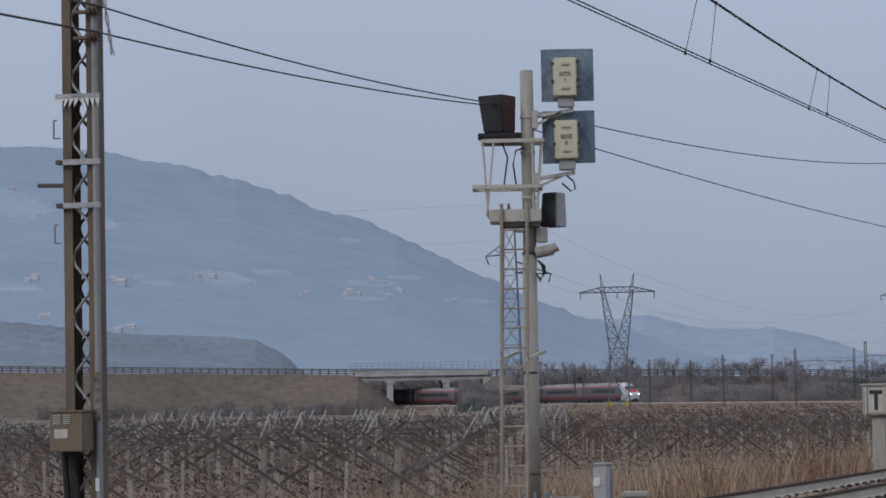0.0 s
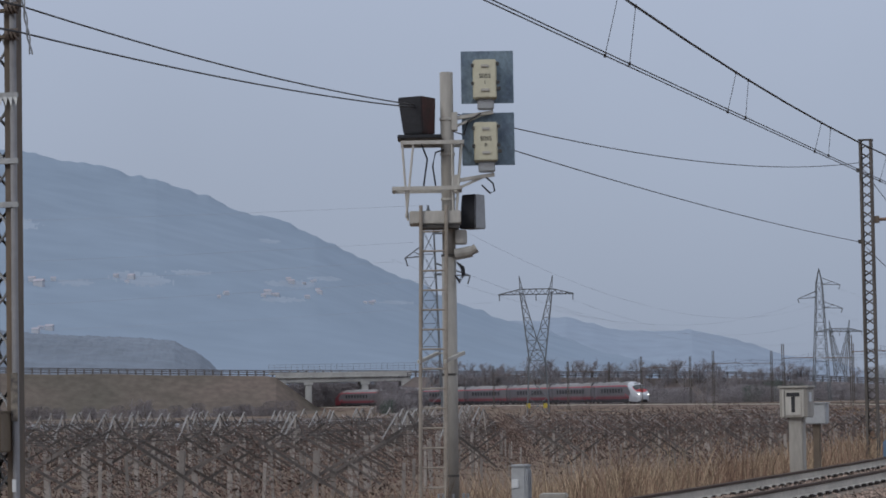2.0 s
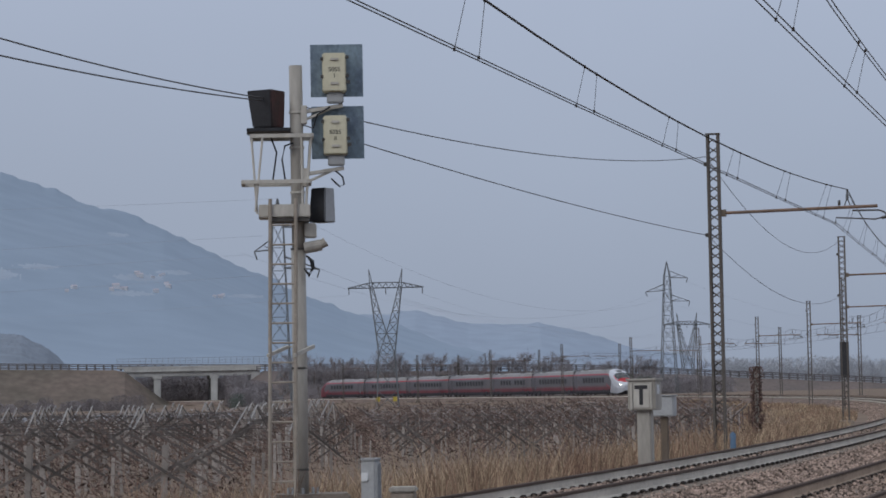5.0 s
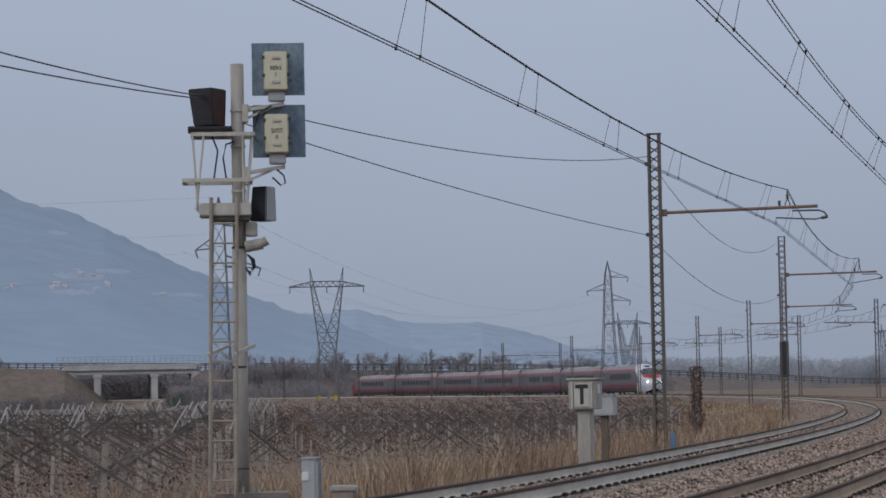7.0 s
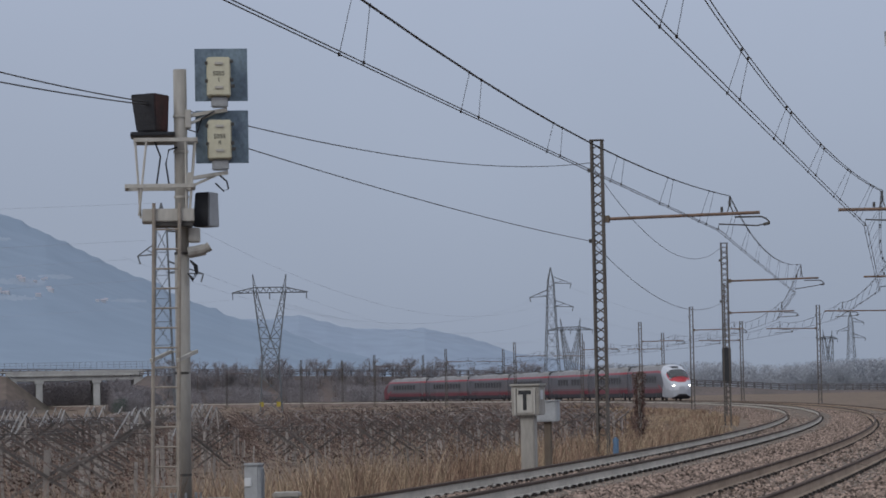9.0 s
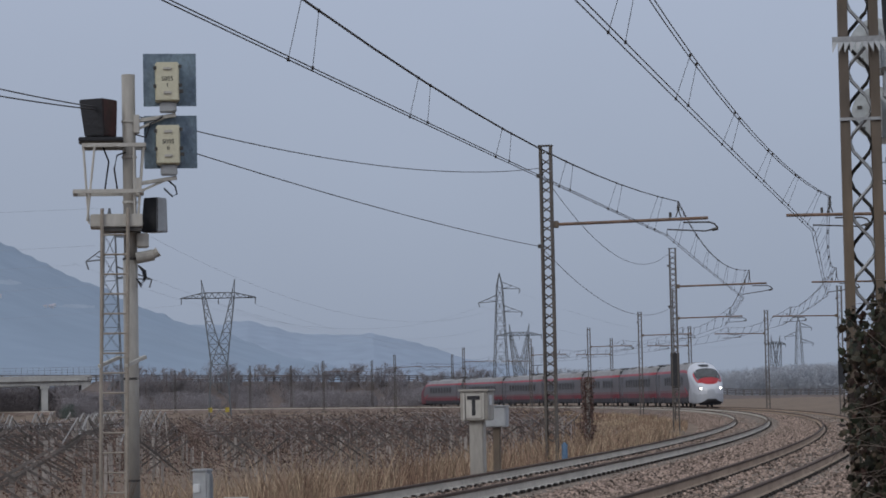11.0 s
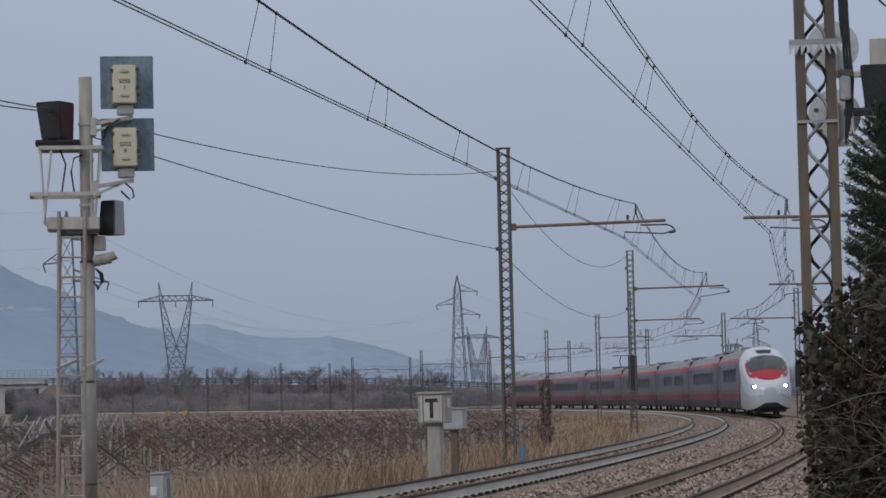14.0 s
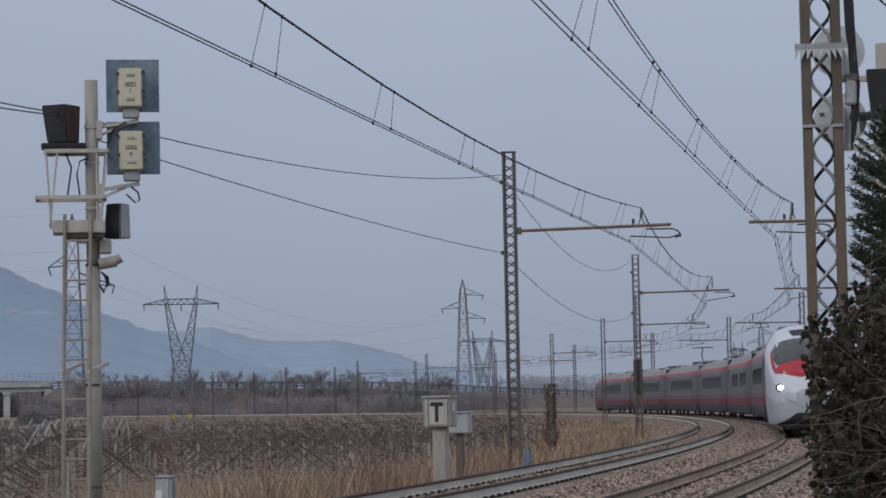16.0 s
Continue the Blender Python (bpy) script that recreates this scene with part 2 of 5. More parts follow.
def build_tracks():
    bed = sweep([(-7.0, -0.85), (-6.1, -0.42), (-5.4, -0.19), (-5.15, -0.118), (-2.35, -0.138), (-2.1, -0.20), (-1.8, -0.25), (-1.5, -0.20), (1.5, -0.212), (1.75, -0.225), (2.3, -0.40), (3.1, -0.85)], -70, 700, 2.0, 0.0, M_BALLAST, "ballast_bed", tilt=0.012)
    tagged(bed, "bed of brown-grey crushed stone ballast under both tracks", "ballast", kind="structure")
    for name, off, lift, web in TRACKS:
        track = thing(name, "curved railway track with steel rails on concrete sleepers" if off else "curved railway track with rust-brown rails on concrete sleepers", "railway track", kind="structure")
        for side in (-1, 1):
            z = lift + side * CANT / 2 * 0.75
            o = off + side * 0.7535
            sweep([(-0.075, z - 0.172), (0.075, z - 0.172), (0.07, z - 0.155), (0.012, z - 0.140), (0.010, z - 0.0455), (-0.010, z - 0.0455), (-0.012, z - 0.140), (-0.07, z - 0.155)], -70, 700, 1.5, o, web, "rail", track)
            sweep([(-0.012, z - 0.045), (0.012, z - 0.045), (0.035, z - 0.036), (0.034, z - 0.004), (0.02, z), (-0.02, z), (-0.034, z - 0.004), (-0.035, z - 0.036)], -70, 700, 1.5, o, M_RAILTOP, "rail_head", track)
        # sleepers, with their fastening clips
        bm = bmesh.new()
        box(bm, -1.25, 1.25, -0.14, 0.14, -0.38, -0.19, 0.02)
        sleeper = part("sleeper", bm, M_CONC, track)
        bm = bmesh.new()
        for side in (-1, 1):
            for d in (-0.115, 0.115):
                box(bm, side * 0.7535 + d - 0.035, side * 0.7535 + d + 0.035, -0.06, 0.06, -0.19, -0.140, 0.012)
        clips = part("rail_clips", bm, M_CLIP, track)
        s0 = -16.0
        i = 0
        for ob in (sleeper, clips):
            ob.matrix_basis = facing(s0, off, lift)
        s = s0 + 0.6
        verts, faces = [], []
        while s < 330:
            m = facing(s, off, lift) @ Matrix.Rotation(-CANT / 2, 4, "Y")
            if s < 74:
                for src in (sleeper, clips):
                    c = src.copy()
                    scene.collection.objects.link(c)
                    c.matrix_basis = m
            else:
                for x0, x1, y0, y1, z0, z1 in ((-1.25, 1.25, -0.14, 0.14, -0.38, -0.18), (-0.89, -0.62, -0.06, 0.06, -0.18, -0.14), (0.62, 0.89, -0.06, 0.06, -0.18, -0.14)):
                    b = len(verts)
                    verts += [m @ Vector((x, y, z)) for z in (z0, z1) for x, y in ((x0, y0), (x1, y0), (x1, y1), (x0, y1))]
                    faces += [(b + 4, b + 5, b + 6, b + 7), (b, b + 1, b + 5, b + 4), (b + 1, b + 2, b + 6, b + 5), (b + 2, b + 3, b + 7, b + 6), (b + 3, b, b + 4, b + 7)]
            s += 0.6
        stuff("far_sleepers", verts, faces, M_CONC, "", "", track)



# ---- overhead line: lattice masts, arms and wires ----
MAST_L, MAST_R = (-29.0, 20.0, 73.0, 121.0, 170.0, 218.0, 265.0, 314.0, 362.0, 410.0, 458.0, 506.0), (-30.0, 20.0, 73.0, 123.0, 172.0, 221.0, 270.0, 319.0, 368.0, 417.0, 466.0, 515.0)
OFF_L, OFF_R = -7.1, 3.35
# at each mast: height of the arm, of the carrying wire and of the contact wire
LEVELS = {0: (5.85, 6.50, 5.39), 1: (5.81, 6.26, 5.38), 2: (6.16, 6.78, 5.52)}
LEVELS_REST = (6.02, 6.58, 5.48)
# how far the carrying and contact wires hang beside the track's middle
ASIDE = {True: (0.09, -0.21), False: (0.24, -0.20)}


def levels(i, left):
    return LEVELS.get(i, LEVELS_REST) if left or i != 0 else (5.85, 6.60, 5.43)



def lattice_mast(parent, height, width, flange, pitch=0.52):
    """Two channel posts laced with bent round bar on both faces; x is across the face."""
    w, d = width / 2, 0.11
    f = width * flange
    for sx in (-1, 1):
        u = [(w, -d), (w, d), (w - f, d), (w - f, d - 0.012), (w - 0.014, d - 0.012), (w - 0.014, -d + 0.012), (w - f, -d + 0.012), (w - f, -d)]
        bm = bmesh.new()
        lo, hi = ([bm.verts.new((sx * x, y, z)) for x, y in u] for z in (-0.9, height))
        for i in range(8):
            bm.faces.new((lo[i], lo[(i + 1) % 8], hi[(i + 1) % 8], hi[i]))
        bm.faces.new(lo)
        bm.faces.new(hi)
        bmesh.ops.recalc_face_normals(bm, faces=bm.faces)
        part("post", bm, M_RUSTY if flange > 0.21 else M_MASTFAR, parent)
    n = int(height / pitch)
    for sy in (-1, 1):
        pts = []
        for i in range(n * 8 + 1):
            a = math.sin(i * math.pi / 4 + (0 if sy < 0 else math.pi))
            pts.append((a * (w - f * (0.92 if flange > 0.21 else 0.55)), sy * (d - 0.026), 0.1 + i * (height - 0.25) / (n * 8)))
        # on near masts the far face's lacing is coloured darker
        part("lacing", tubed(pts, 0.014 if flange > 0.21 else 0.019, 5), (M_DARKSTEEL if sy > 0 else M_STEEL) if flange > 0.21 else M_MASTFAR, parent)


def lattice_far(parent, height, width):
    for sx in (-1, 1):
        part("post", boxed(sx * width / 2, sx * (width / 2 - 0.08), -0.07, 0.07, -0.9, height), M_MASTFAR, parent)
    bm = bmesh.new()
    n = int(height / 0.42)
    for i in range(n):
        z0, z1 = i * height / n, (i + 1) * height / n
        for s in (-1, 1):
            bar(bm, (-s * width / 2.4, s * 0.05, z0), (s * width / 2.4, s * 0.05, z1), 0.025, 0.02)
    part("lacing", bm, M_MASTFAR, parent)


def cantilever(parent, side, track, i, left):
    """A tube to the track's middle, a small insulator bracket for the carrying wire on it, and a bent steady arm for the contact wire below."""
    arm, carry, contact = levels(i, left)
    c, k = track + ASIDE[left][0], track + ASIDE[left][1]
    end = track + (0.86 if side > 0 else -0.88)
    part("arm", tubed([(side * 0.15, 0, arm - 0.05), (end, 0, arm)], 0.042, 8), M_ARM, parent)
    part("clamp", boxed(side * 0.10, side * 0.30, -0.08, 0.08, arm - 0.14, arm + 0.04, 0.01), M_RUSTY, parent)
    bm = bmesh.new()
    for dx in (-0.07, 0.07):
        tube(bm, [(c + dx, 0, arm + 0.04), (c, 0, arm + 0.24)], 0.016, 6)
    tube(bm, [(c, 0, arm + 0.2), (c, 0, carry)], 0.026, 8, 0.018)
    for z in (0.24, 0.30):
        tube(bm, [(c, 0, arm + z - 0.014), (c, 0, arm + z + 0.014)], 0.045, 8)
    part("insulator", bm, M_DARKSTEEL, parent)
    part("stop", tubed([(c - 0.21, 0, arm + 0.04), (c - 0.21, 0, arm + 0.17)], 0.035, 8), M_DARKSTEEL, parent)
    top, low = arm - 0.10, contact + 0.16
    steady = tubed([(c + 0.12, 0, top), (c + 0.80, 0, top - 0.01), (c + 0.93, 0, top - 0.06), (c + 1.02, 0, top - 0.17)], 0.024, 6)
    tube(steady, [(c + 1.02, 0, top - 0.17), (c + 0.7, 0, top - 0.24), (k, 0, low), (k - 0.01, 0, contact)], 0.021, 6)
    tube(steady, [(c + 1.02, 0, top - 0.18), (c + 0.86, 0, top - 0.215)], 0.04, 8)
    part("steady_arm", steady, M_DARKSTEEL, parent)


def build_overhead():
    for left, ss, off in ((True, MAST_L, OFF_L), (False, MAST_R, OFF_R)):
        for i, s in enumerate(ss):
            m = facing(s, off, 0.0)
            if i == 0:
                m = Matrix.Translation((-6.955, 22.97, 0) if left else (2.81, 20.15, 0)) @ Matrix.Rotation(radians(-3 if left else -6), 4, "Z")
            near = i < 3
            mast = thing("catenary_mast", "brown steel lattice mast of the railway overhead line beside the track" if near else "distant twin-post steel mast of the overhead line", "mast", m, "overhead line masts")
            top = 9.2 if i == 0 else 7.82
            if near:
                lattice_mast(mast, top, (0.305 if left else 0.295) if i == 0 else 0.335, (0.27 if left else 0.24) if i == 0 else 0.20)
            else:
                lattice_far(mast, top, 0.34)
            part("foundation", boxed(-0.35, 0.35, -0.35, 0.35, -1.5, -0.42, 0.03), M_CONC, mast)
            if s > 0:
                cantilever(mast, 1 if left else -1, (-SPACING if left else 0.0) - off, i, left)
                part("cap", boxed(-0.185, 0.185, -0.125, 0.125, top, top + 0.03), M_MASTFAR, mast)
                for z in (7.05, 5.2):
                    part("cable_clip", boxed(-0.25, -0.165, -0.06, 0.06, z - 0.05, z + 0.05, 0.01), M_DARKSTEEL, mast)
            if i in (2, 3):
                part("warning_band", boxed(-0.20, 0.20, -0.10, 0.10, 1.6, 3.1), M_BLACK, mast)
    for left, off, ss in ((True, -SPACING, MAST_L), (False, 0.0, MAST_R)):
        aside, hang = ASIDE[left]
        ss = (ss[0] - 49.0,) + ss
        for j, (a, b) in enumerate(zip(ss, ss[1:])):
            if b < -60 or a > 480:
                continue
            span = thing("overhead_wire", "twin carrying and contact wires of the overhead line with droppers", "overhead wire", group="overhead wires")
            near = a < 80
            r = 0.0085 if near else 0.012
            (_, c0, t0), (_, c1, t1) = levels(max(0, j - 1), left), levels(j, left)
            # the carrying wire hangs in a plane that leans towards the contact wire
            wide, low = ((0.08, 0.12) if left else (0.28, 0.42)) if a < 0 else (0.0, 0.0)
            carrying = [on(a, off + aside + wide, c0), on(b, off + aside, c1), Vector((-0.19, 0, -0.54))]
            contact = [on(a, off + hang + low, t0), on(b, off + hang, t1), Vector((0, 0, -0.02))]
            for name, ends, gap in (("carrying_wire", carrying, 0.013 if left else 0.03), ("contact_wire", contact, 0.04)):
                for d in (-gap, gap) if near else (0.0,):
                    part(name, tubed([ends[0].lerp(ends[1], i / 14) + ends[2] * 4 * (i / 14) * (1 - i / 14) + Vector((d, 0, 0)) for i in range(15)], r, 5), M_WIRE, span)
            n = 7
            for k in range(n):
                f = (k + 0.5) / n
                for d, e in ((-0.04, -0.009), (0.04, 0.009)):
                    f2 = f + e
                    hi, lo = (w[0].lerp(w[1], f2) + w[2] * 4 * f2 * (1 - f2) for w in (carrying, contact))
                    part("dropper", tubed([lo + Vector((d, 0, 0)), hi], 0.0042 if near else 0.006, 4), M_WIRE, span)
                    if near:
                        for c in (hi, lo + Vector((d, 0, 0))):
                            part("dropper_clip", boxed(c.x - 0.016, c.x + 0.016, c.y - 0.03, c.y + 0.03, c.z - 0.02, c.z + 0.02), M_WIRE, span)


# ---- the train: seven cars of a red and silver tilting express ----
NOSE_S, SPEED = 489.9, 27.84
CAR_ENDS = (0.0, 28.2, 54.4, 80.6, 106.8, 133.0, 159.2, 187.4)
SECTION = ((1.36, 0.62), (1.40, 1.08), (1.42, 1.48), (1.42, 2.35), (1.37, 3.15), (1.29, 3.36), (0.95, 3.78), (0.45, 3.93), (0.0, 3.96))


def ring(width, top, low, split=1):
    """Right half of a body section, bottom to top, scaled to a half width, roof height and lower edge."""
    pts = []
    for i, (x, z) in enumerate(SECTION):
        f = (z - 0.62) / (3.96 - 0.62)
        pts.append((x / 1.42 * width, low + (top - low) * f))
    if split > 1:
        fine = []
        for p, q in zip(pts, pts[1:]):
            fine += [(p[0] + (q[0] - p[0]) * k / split, p[1] + (q[1] - p[1]) * k / split) for k in range(split)]
        pts = fine + [pts[-1]]
    return pts


NOSE = [(0, 0.35, 1.55, 0.72), (0.15, 0.72, 1.80, 0.50), (0.5, 1.00, 2.12, 0.38), (1.1, 1.18, 2.48, 0.34), (1.9, 1.28, 2.86, 0.34), (2.9, 1.34, 3.24, 0.36), (4.0, 1.39, 3.56, 0.42), (5.2, 1.41, 3.79, 0.42), (6.4, 1.42, 3.91, 0.40), (7.8, 1.42, 3.96, 0.37)]


def nose_point(y, k, lift=0.0):
    """A point of the nose's skin at y behind the tip and k along its section (0 left foot, 8 roof, 16 right foot)."""
    st = np.array(NOSE)
    w, top, low = (float(np.interp(y, st[:, 0], st[:, c])) for c in (1, 2, 3))
    half = ring(w, top, low)
    full = [(-x, z) for x, z in half] + [(x, z) for x, z in half[-2::-1]]
    i = min(15, int(k))
    a, b = full[i], full[i + 1]
    x, z = a[0] + (b[0] - a[0]) * (k - i), a[1] + (b[1] - a[1]) * (k - i)
    return Vector((x * (1 + lift * 0.6), y - lift, z + lift * 0.7))


def car_body(mats, nose):
    """The body shell; -y is the front. Materials by height: skirt, lower red, silver, upper red, roof, white."""
    split = 4
    L = 27.95 if nose else 25.95
    stations = [(y, 1.42, 3.96, 0.36) for y in (0.12, 6, 12, 18, L)]
    if nose:
        st = np.array(NOSE)
        ys = np.concatenate([[0.0, 0.06, 0.15, 0.3], np.arange(0.5, 7.8, 0.25)])
        stations = [(y, *(float(np.interp(y, st[:, 0], st[:, c])) for c in (1, 2, 3))) for y in ys] + [(y, 1.42, 3.96, 0.36) for y in (8.2, 12, 18, 24, L)]
    bm = bmesh.new()
    rings = []
    for y, w, top, low in stations:
        half = ring(w, top, low, split)
        full = [(-x, z) for x, z in half] + [(x, z) for x, z in half[-2::-1]]
        rings.append([bm.verts.new((x, y, z)) for x, z in full])
    n = len(rings[0])
    for a, b in zip(rings, rings[1:]):
        for k in range(n - 1):
            f = bm.faces.new((a[k], b[k], b[k + 1], a[k + 1]))
            h = min(k, n - 2 - k) // split
            f.material_index = (0, 1, 2, 2, 3, 4, 4, 4)[h]
            if h == 2 and min(k, n - 2 - k) % split == 0:
                f.material_index = 6
            c = f.calc_center_median()
            if nose and c.y < 7.4:
                if c.y < 2.3 + (c.z - 1.2) * 1.55 and c.z > 1.18 - 0.05 * abs(c.x) + 0.12 * max(0.0, c.y - 0.8):
                    f.material_index = 5
                elif h < 3 and c.y < 5.2 - 0.8 * c.z:
                    f.material_index = 7
        bm.faces.new((a[0], a[-1], b[-1], b[0])).material_index = 0
    bm.faces.new(rings[0]).material_index = 7 if nose else 0
    bm.faces.new(rings[-1][::-1]).material_index = 0
    bmesh.ops.recalc_face_normals(bm, faces=bm.faces)
    return bm


M_SILVER = material("train_silver", (0.135, 0.131, 0.144), 0.45, 0.2, vary=0.10, size=0.5, fine=3, bump=0.03)
M_RED = material("train_red", (0.33, 0.05, 0.07), 0.5, 0.1, vary=0.10, size=0.5, fine=3, bump=0.03)
M_ROOF = material("train_roof", (0.25, 0.245, 0.245), 0.6, 0.1, vary=0.25, size=0.7, fine=4)
M_SKIRT = material("train_skirt", (0.045, 0.045, 0.055), 0.6, 0.2, vary=0.3, size=1, fine=6)
M_WHITE = material("train_white", (0.52, 0.54, 0.585), 0.35, 0.05, vary=0.06, size=0.7, fine=4, bump=0.02)
M_GLASS = material("dark_tinted_glass", (0.012, 0.014, 0.018), 0.35, 0.0, vary=0.1, size=1, fine=4, bump=0, spec=0.25)
M_BIB = material("train_bright_red", (0.62, 0.05, 0.07), 0.35, vary=0.06, size=0.7, fine=4, bump=0.02)
M_SCREEN = material("windscreen_glass", (0.10, 0.11, 0.115), 0.12, vary=0.1, size=1, fine=4, bump=0)
M_LAMP = material("headlight_glow", (0.9, 0.9, 0.9), 0.3, vary=0.02, bump=0, glow=(1.0, 0.97, 0.92, 6.0))
M_REDLOW = material("train_dull_red", (0.175, 0.036, 0.05), 0.55, 0.1, vary=0.2, size=0.5, fine=3, bump=0.03)
M_NOSE = material("train_nose_silver", (0.40, 0.42, 0.46), 0.4, 0.1, vary=0.12, size=0.8, fine=4, bump=0.02)
M_FADE = material("train_red_fading_to_silver", (0.155, 0.090, 0.102), 0.5, 0.1, vary=0.12, size=0.5, fine=3, bump=0.03)
M_SHELL = (M_SKIRT, M_REDLOW, M_SILVER, M_RED, M_ROOF, M_WHITE, M_FADE, M_NOSE)


def patch(ys, k0, k1, lift, n=8):
    """A skin-hugging panel: rows (y, from k, to k) on the nose."""
    bm = bmesh.new()
    rows = []
    for y, a, b in ys:
        rows.append([bm.verts.new(nose_point(y, a + (b - a) * i / n, lift)) for i in range(n + 1)])
    for p, q in zip(rows, rows[1:]):
        for i in range(n):
            bm.faces.new((p[i], p[i + 1], q[i + 1], q[i]))
    bmesh.ops.solidify(bm, geom=bm.faces[:], thickness=-0.012)
    bmesh.ops.recalc_face_normals(bm, faces=bm.faces)
    return bm


def dress_car(car, length, start, first_window, windows, pantograph):
    for sx in (-1, 1):
        y = first_window
        for k in range(windows):
            if not (windows == 9 and k == 4):
                part("window", boxed(sx * 1.415, sx * 1.432, y, y + 0.98, 1.98, 2.72, 0.004), M_GLASS, car)
            y += 1.75
        part("door", boxed(sx * 1.416, sx * 1.430, length - 2.6, length - 1.75, 1.12, 3.05, 0.004), M_SILVER, car, "silver plug door")
    for y in (start + 3.8, length - 3.8):
        bm = bmesh.new()
        box(bm, -1.1, 1.1, y - 1.7, y + 1.7, 0.38, 0.62, 0.05)
        bogie = part("bogie", bm, M_SKIRT, car)
        for dy in (-1.35, 1.35):
            for sx in (-1, 1):
                # black panel on the skirt, for the shaded cutout round the wheel
                part("wheel_arch", boxed(sx * 1.335, sx * 1.405, y + dy - 0.52, y + dy + 0.52, 0.36, 0.98, 0.03), M_BLACK, bogie)
                part("wheel", tubed([(sx * 0.68, y + dy, 0.44), (sx * 0.82, y + dy, 0.44)], 0.44, 16), M_DARKSTEEL, bogie)
        for sx in (-1, 1):
            part("damper", boxed(sx * 1.22, sx * 1.40, y - 0.35, y + 0.35, 0.45, 0.95, 0.05), M_DARKSTEEL, bogie)
    for k, y in enumerate((start + 6.2, length - 7.0)):
        bm = bmesh.new()
        box(bm, -0.85, 0.85, y, y + 2.4, 3.78, 3.965, 0.06)
        part("roof_unit", bm, M_ROOF, car)
    for y in ((length - 1.6,) if start > 1 else (1.0, length - 1.6)):
        for x, lift in ((-0.62, 0.10), (0.42, 0.13)):
            part("roof_fairing", bar(bmesh.new(), (x, y - 0.7, 3.86), (x, y + 0.75, 3.95 + lift * 0.4), 0.62, 0.07), M_BLACK, car)
    part("gangway", boxed(-1.25, 1.25, length - 0.08, length + 0.20, 0.6, 3.7, 0.03), M_BLACK, car)
    part("underframe", boxed(-1.25, 1.25, start + 5.8, length - 5.8, 0.32, 0.60, 0.04), M_SKIRT, car)
    if pantograph:
        panto = part("pantograph", tubed([(0, 8.4, 4.05), (0, 9.6, 4.55), (0, 8.6, 5.12)], 0.045, 6), M_BLACK, car, "raised black pantograph")
        part("pantograph_head", boxed(-0.8, 0.8, 8.5, 8.7, 5.12, 5.19, 0.02), M_BLACK, panto)
        bm = bmesh.new()
        box(bm, -0.7, 0.7, 7.6, 10.2, 3.95, 4.08, 0.03)
        part("pantograph_base", bm, M_BLACK, panto)


def build_train():
    cars = []
    for i in range(7):
        nose = i in (0, 6)
        if i == 0:
            label = "white-nosed leading car of a red and silver train, headlights lit"
        elif i == 6:
            label = "rear end car of the red and silver express train"
        else:
            label = "silver passenger car of the express train with red stripes"
        car = thing("train_car", label, "train", group="cars of the train")
        part("body", car_body(None, nose), M_SHELL if i < 6 else M_SHELL[:5] + (M_REDLOW, M_FADE, M_REDLOW), car, smooth=True)
        if nose:
            dress_car(car, 28.05, 3.2, 8.2, 8, False)
            part("windscreen", patch([(1.30, 5.7, 10.3), (1.6, 5.5, 10.5), (2.2, 5.42, 10.58), (2.9, 5.5, 10.5), (3.35, 5.75, 10.25)], 0, 0, 0.03), M_SCREEN, car, "dark curved windscreen")
            part("red_bib", patch([(0.34, 7.3, 8.7), (0.5, 6.3, 9.7), (0.75, 5.7, 10.3), (1.06, 5.2, 10.8), (1.29, 5.2, 10.8)], 0, 0, 0.016), M_BIB, car, "bright red panel under the windscreen")
            for a, b in ((5.12, 5.45), (10.55, 10.88)):
                part("red_frame", patch([(1.06, a, b), (1.6, a - 0.05, b - 0.05), (2.4, a, b), (3.2, a + 0.15, b + 0.15)] if a < 8 else [(1.06, a, b), (1.6, a + 0.05, b + 0.05), (2.4, a, b), (3.2, a - 0.15, b - 0.15)], 0, 0, 0.016, 2), M_BIB, car)
            part("roof_lamp", patch([(3.75, 7.25, 8.75), (4.3, 7.05, 8.95), (4.8, 7.0, 9.0)], 0, 0, 0.016, 4), M_GLASS, car, "dark roof lamp window")
            for sx in (-1, 1):
                bm = bmesh.new()
                bmesh.ops.create_uvsphere(bm, u_segments=16, v_segments=10, radius=1.0, matrix=Matrix.LocRotScale((sx * 0.86, 0.42, 1.62), Euler((0, 0, -sx * 0.5)), (0.19, 0.12, 0.14)))
                housing = part("headlight_housing", bm, M_SKIRT, car, smooth=True)
                if i == 0:
                    bm = bmesh.new()
                    bmesh.ops.create_uvsphere(bm, u_segments=16, v_segments=10, radius=1.0, matrix=Matrix.LocRotScale((sx * 0.87, 0.33, 1.62), None, (0.105, 0.09, 0.085)))
                    part("headlight", bm, M_LAMP, housing, "lit white headlight", True)
                for dy, h in ((5.2, 0),):
                    bm = bmesh.new()
                    bar(bm, (sx * 1.437, 4.6, 1.15), (sx * 1.437, 6.6, 1.75), 0.012, 0.22)
                    part("red_sweep", bm, M_RED, car)
            part("coupler_cover", boxed(-0.40, 0.40, -0.03, 0.5, 0.70, 1.05, 0.1), M_NOSE, car)
            part("snow_plough", boxed(-0.9, 0.9, 0.7, 1.5, 0.18, 0.40, 0.06), M_SKIRT, car)
        else:
            dress_car(car, 26.05, 0.1, 4.2, 9 if i == 2 else 10, i == 4)
        cars.append((i, car))
    return cars


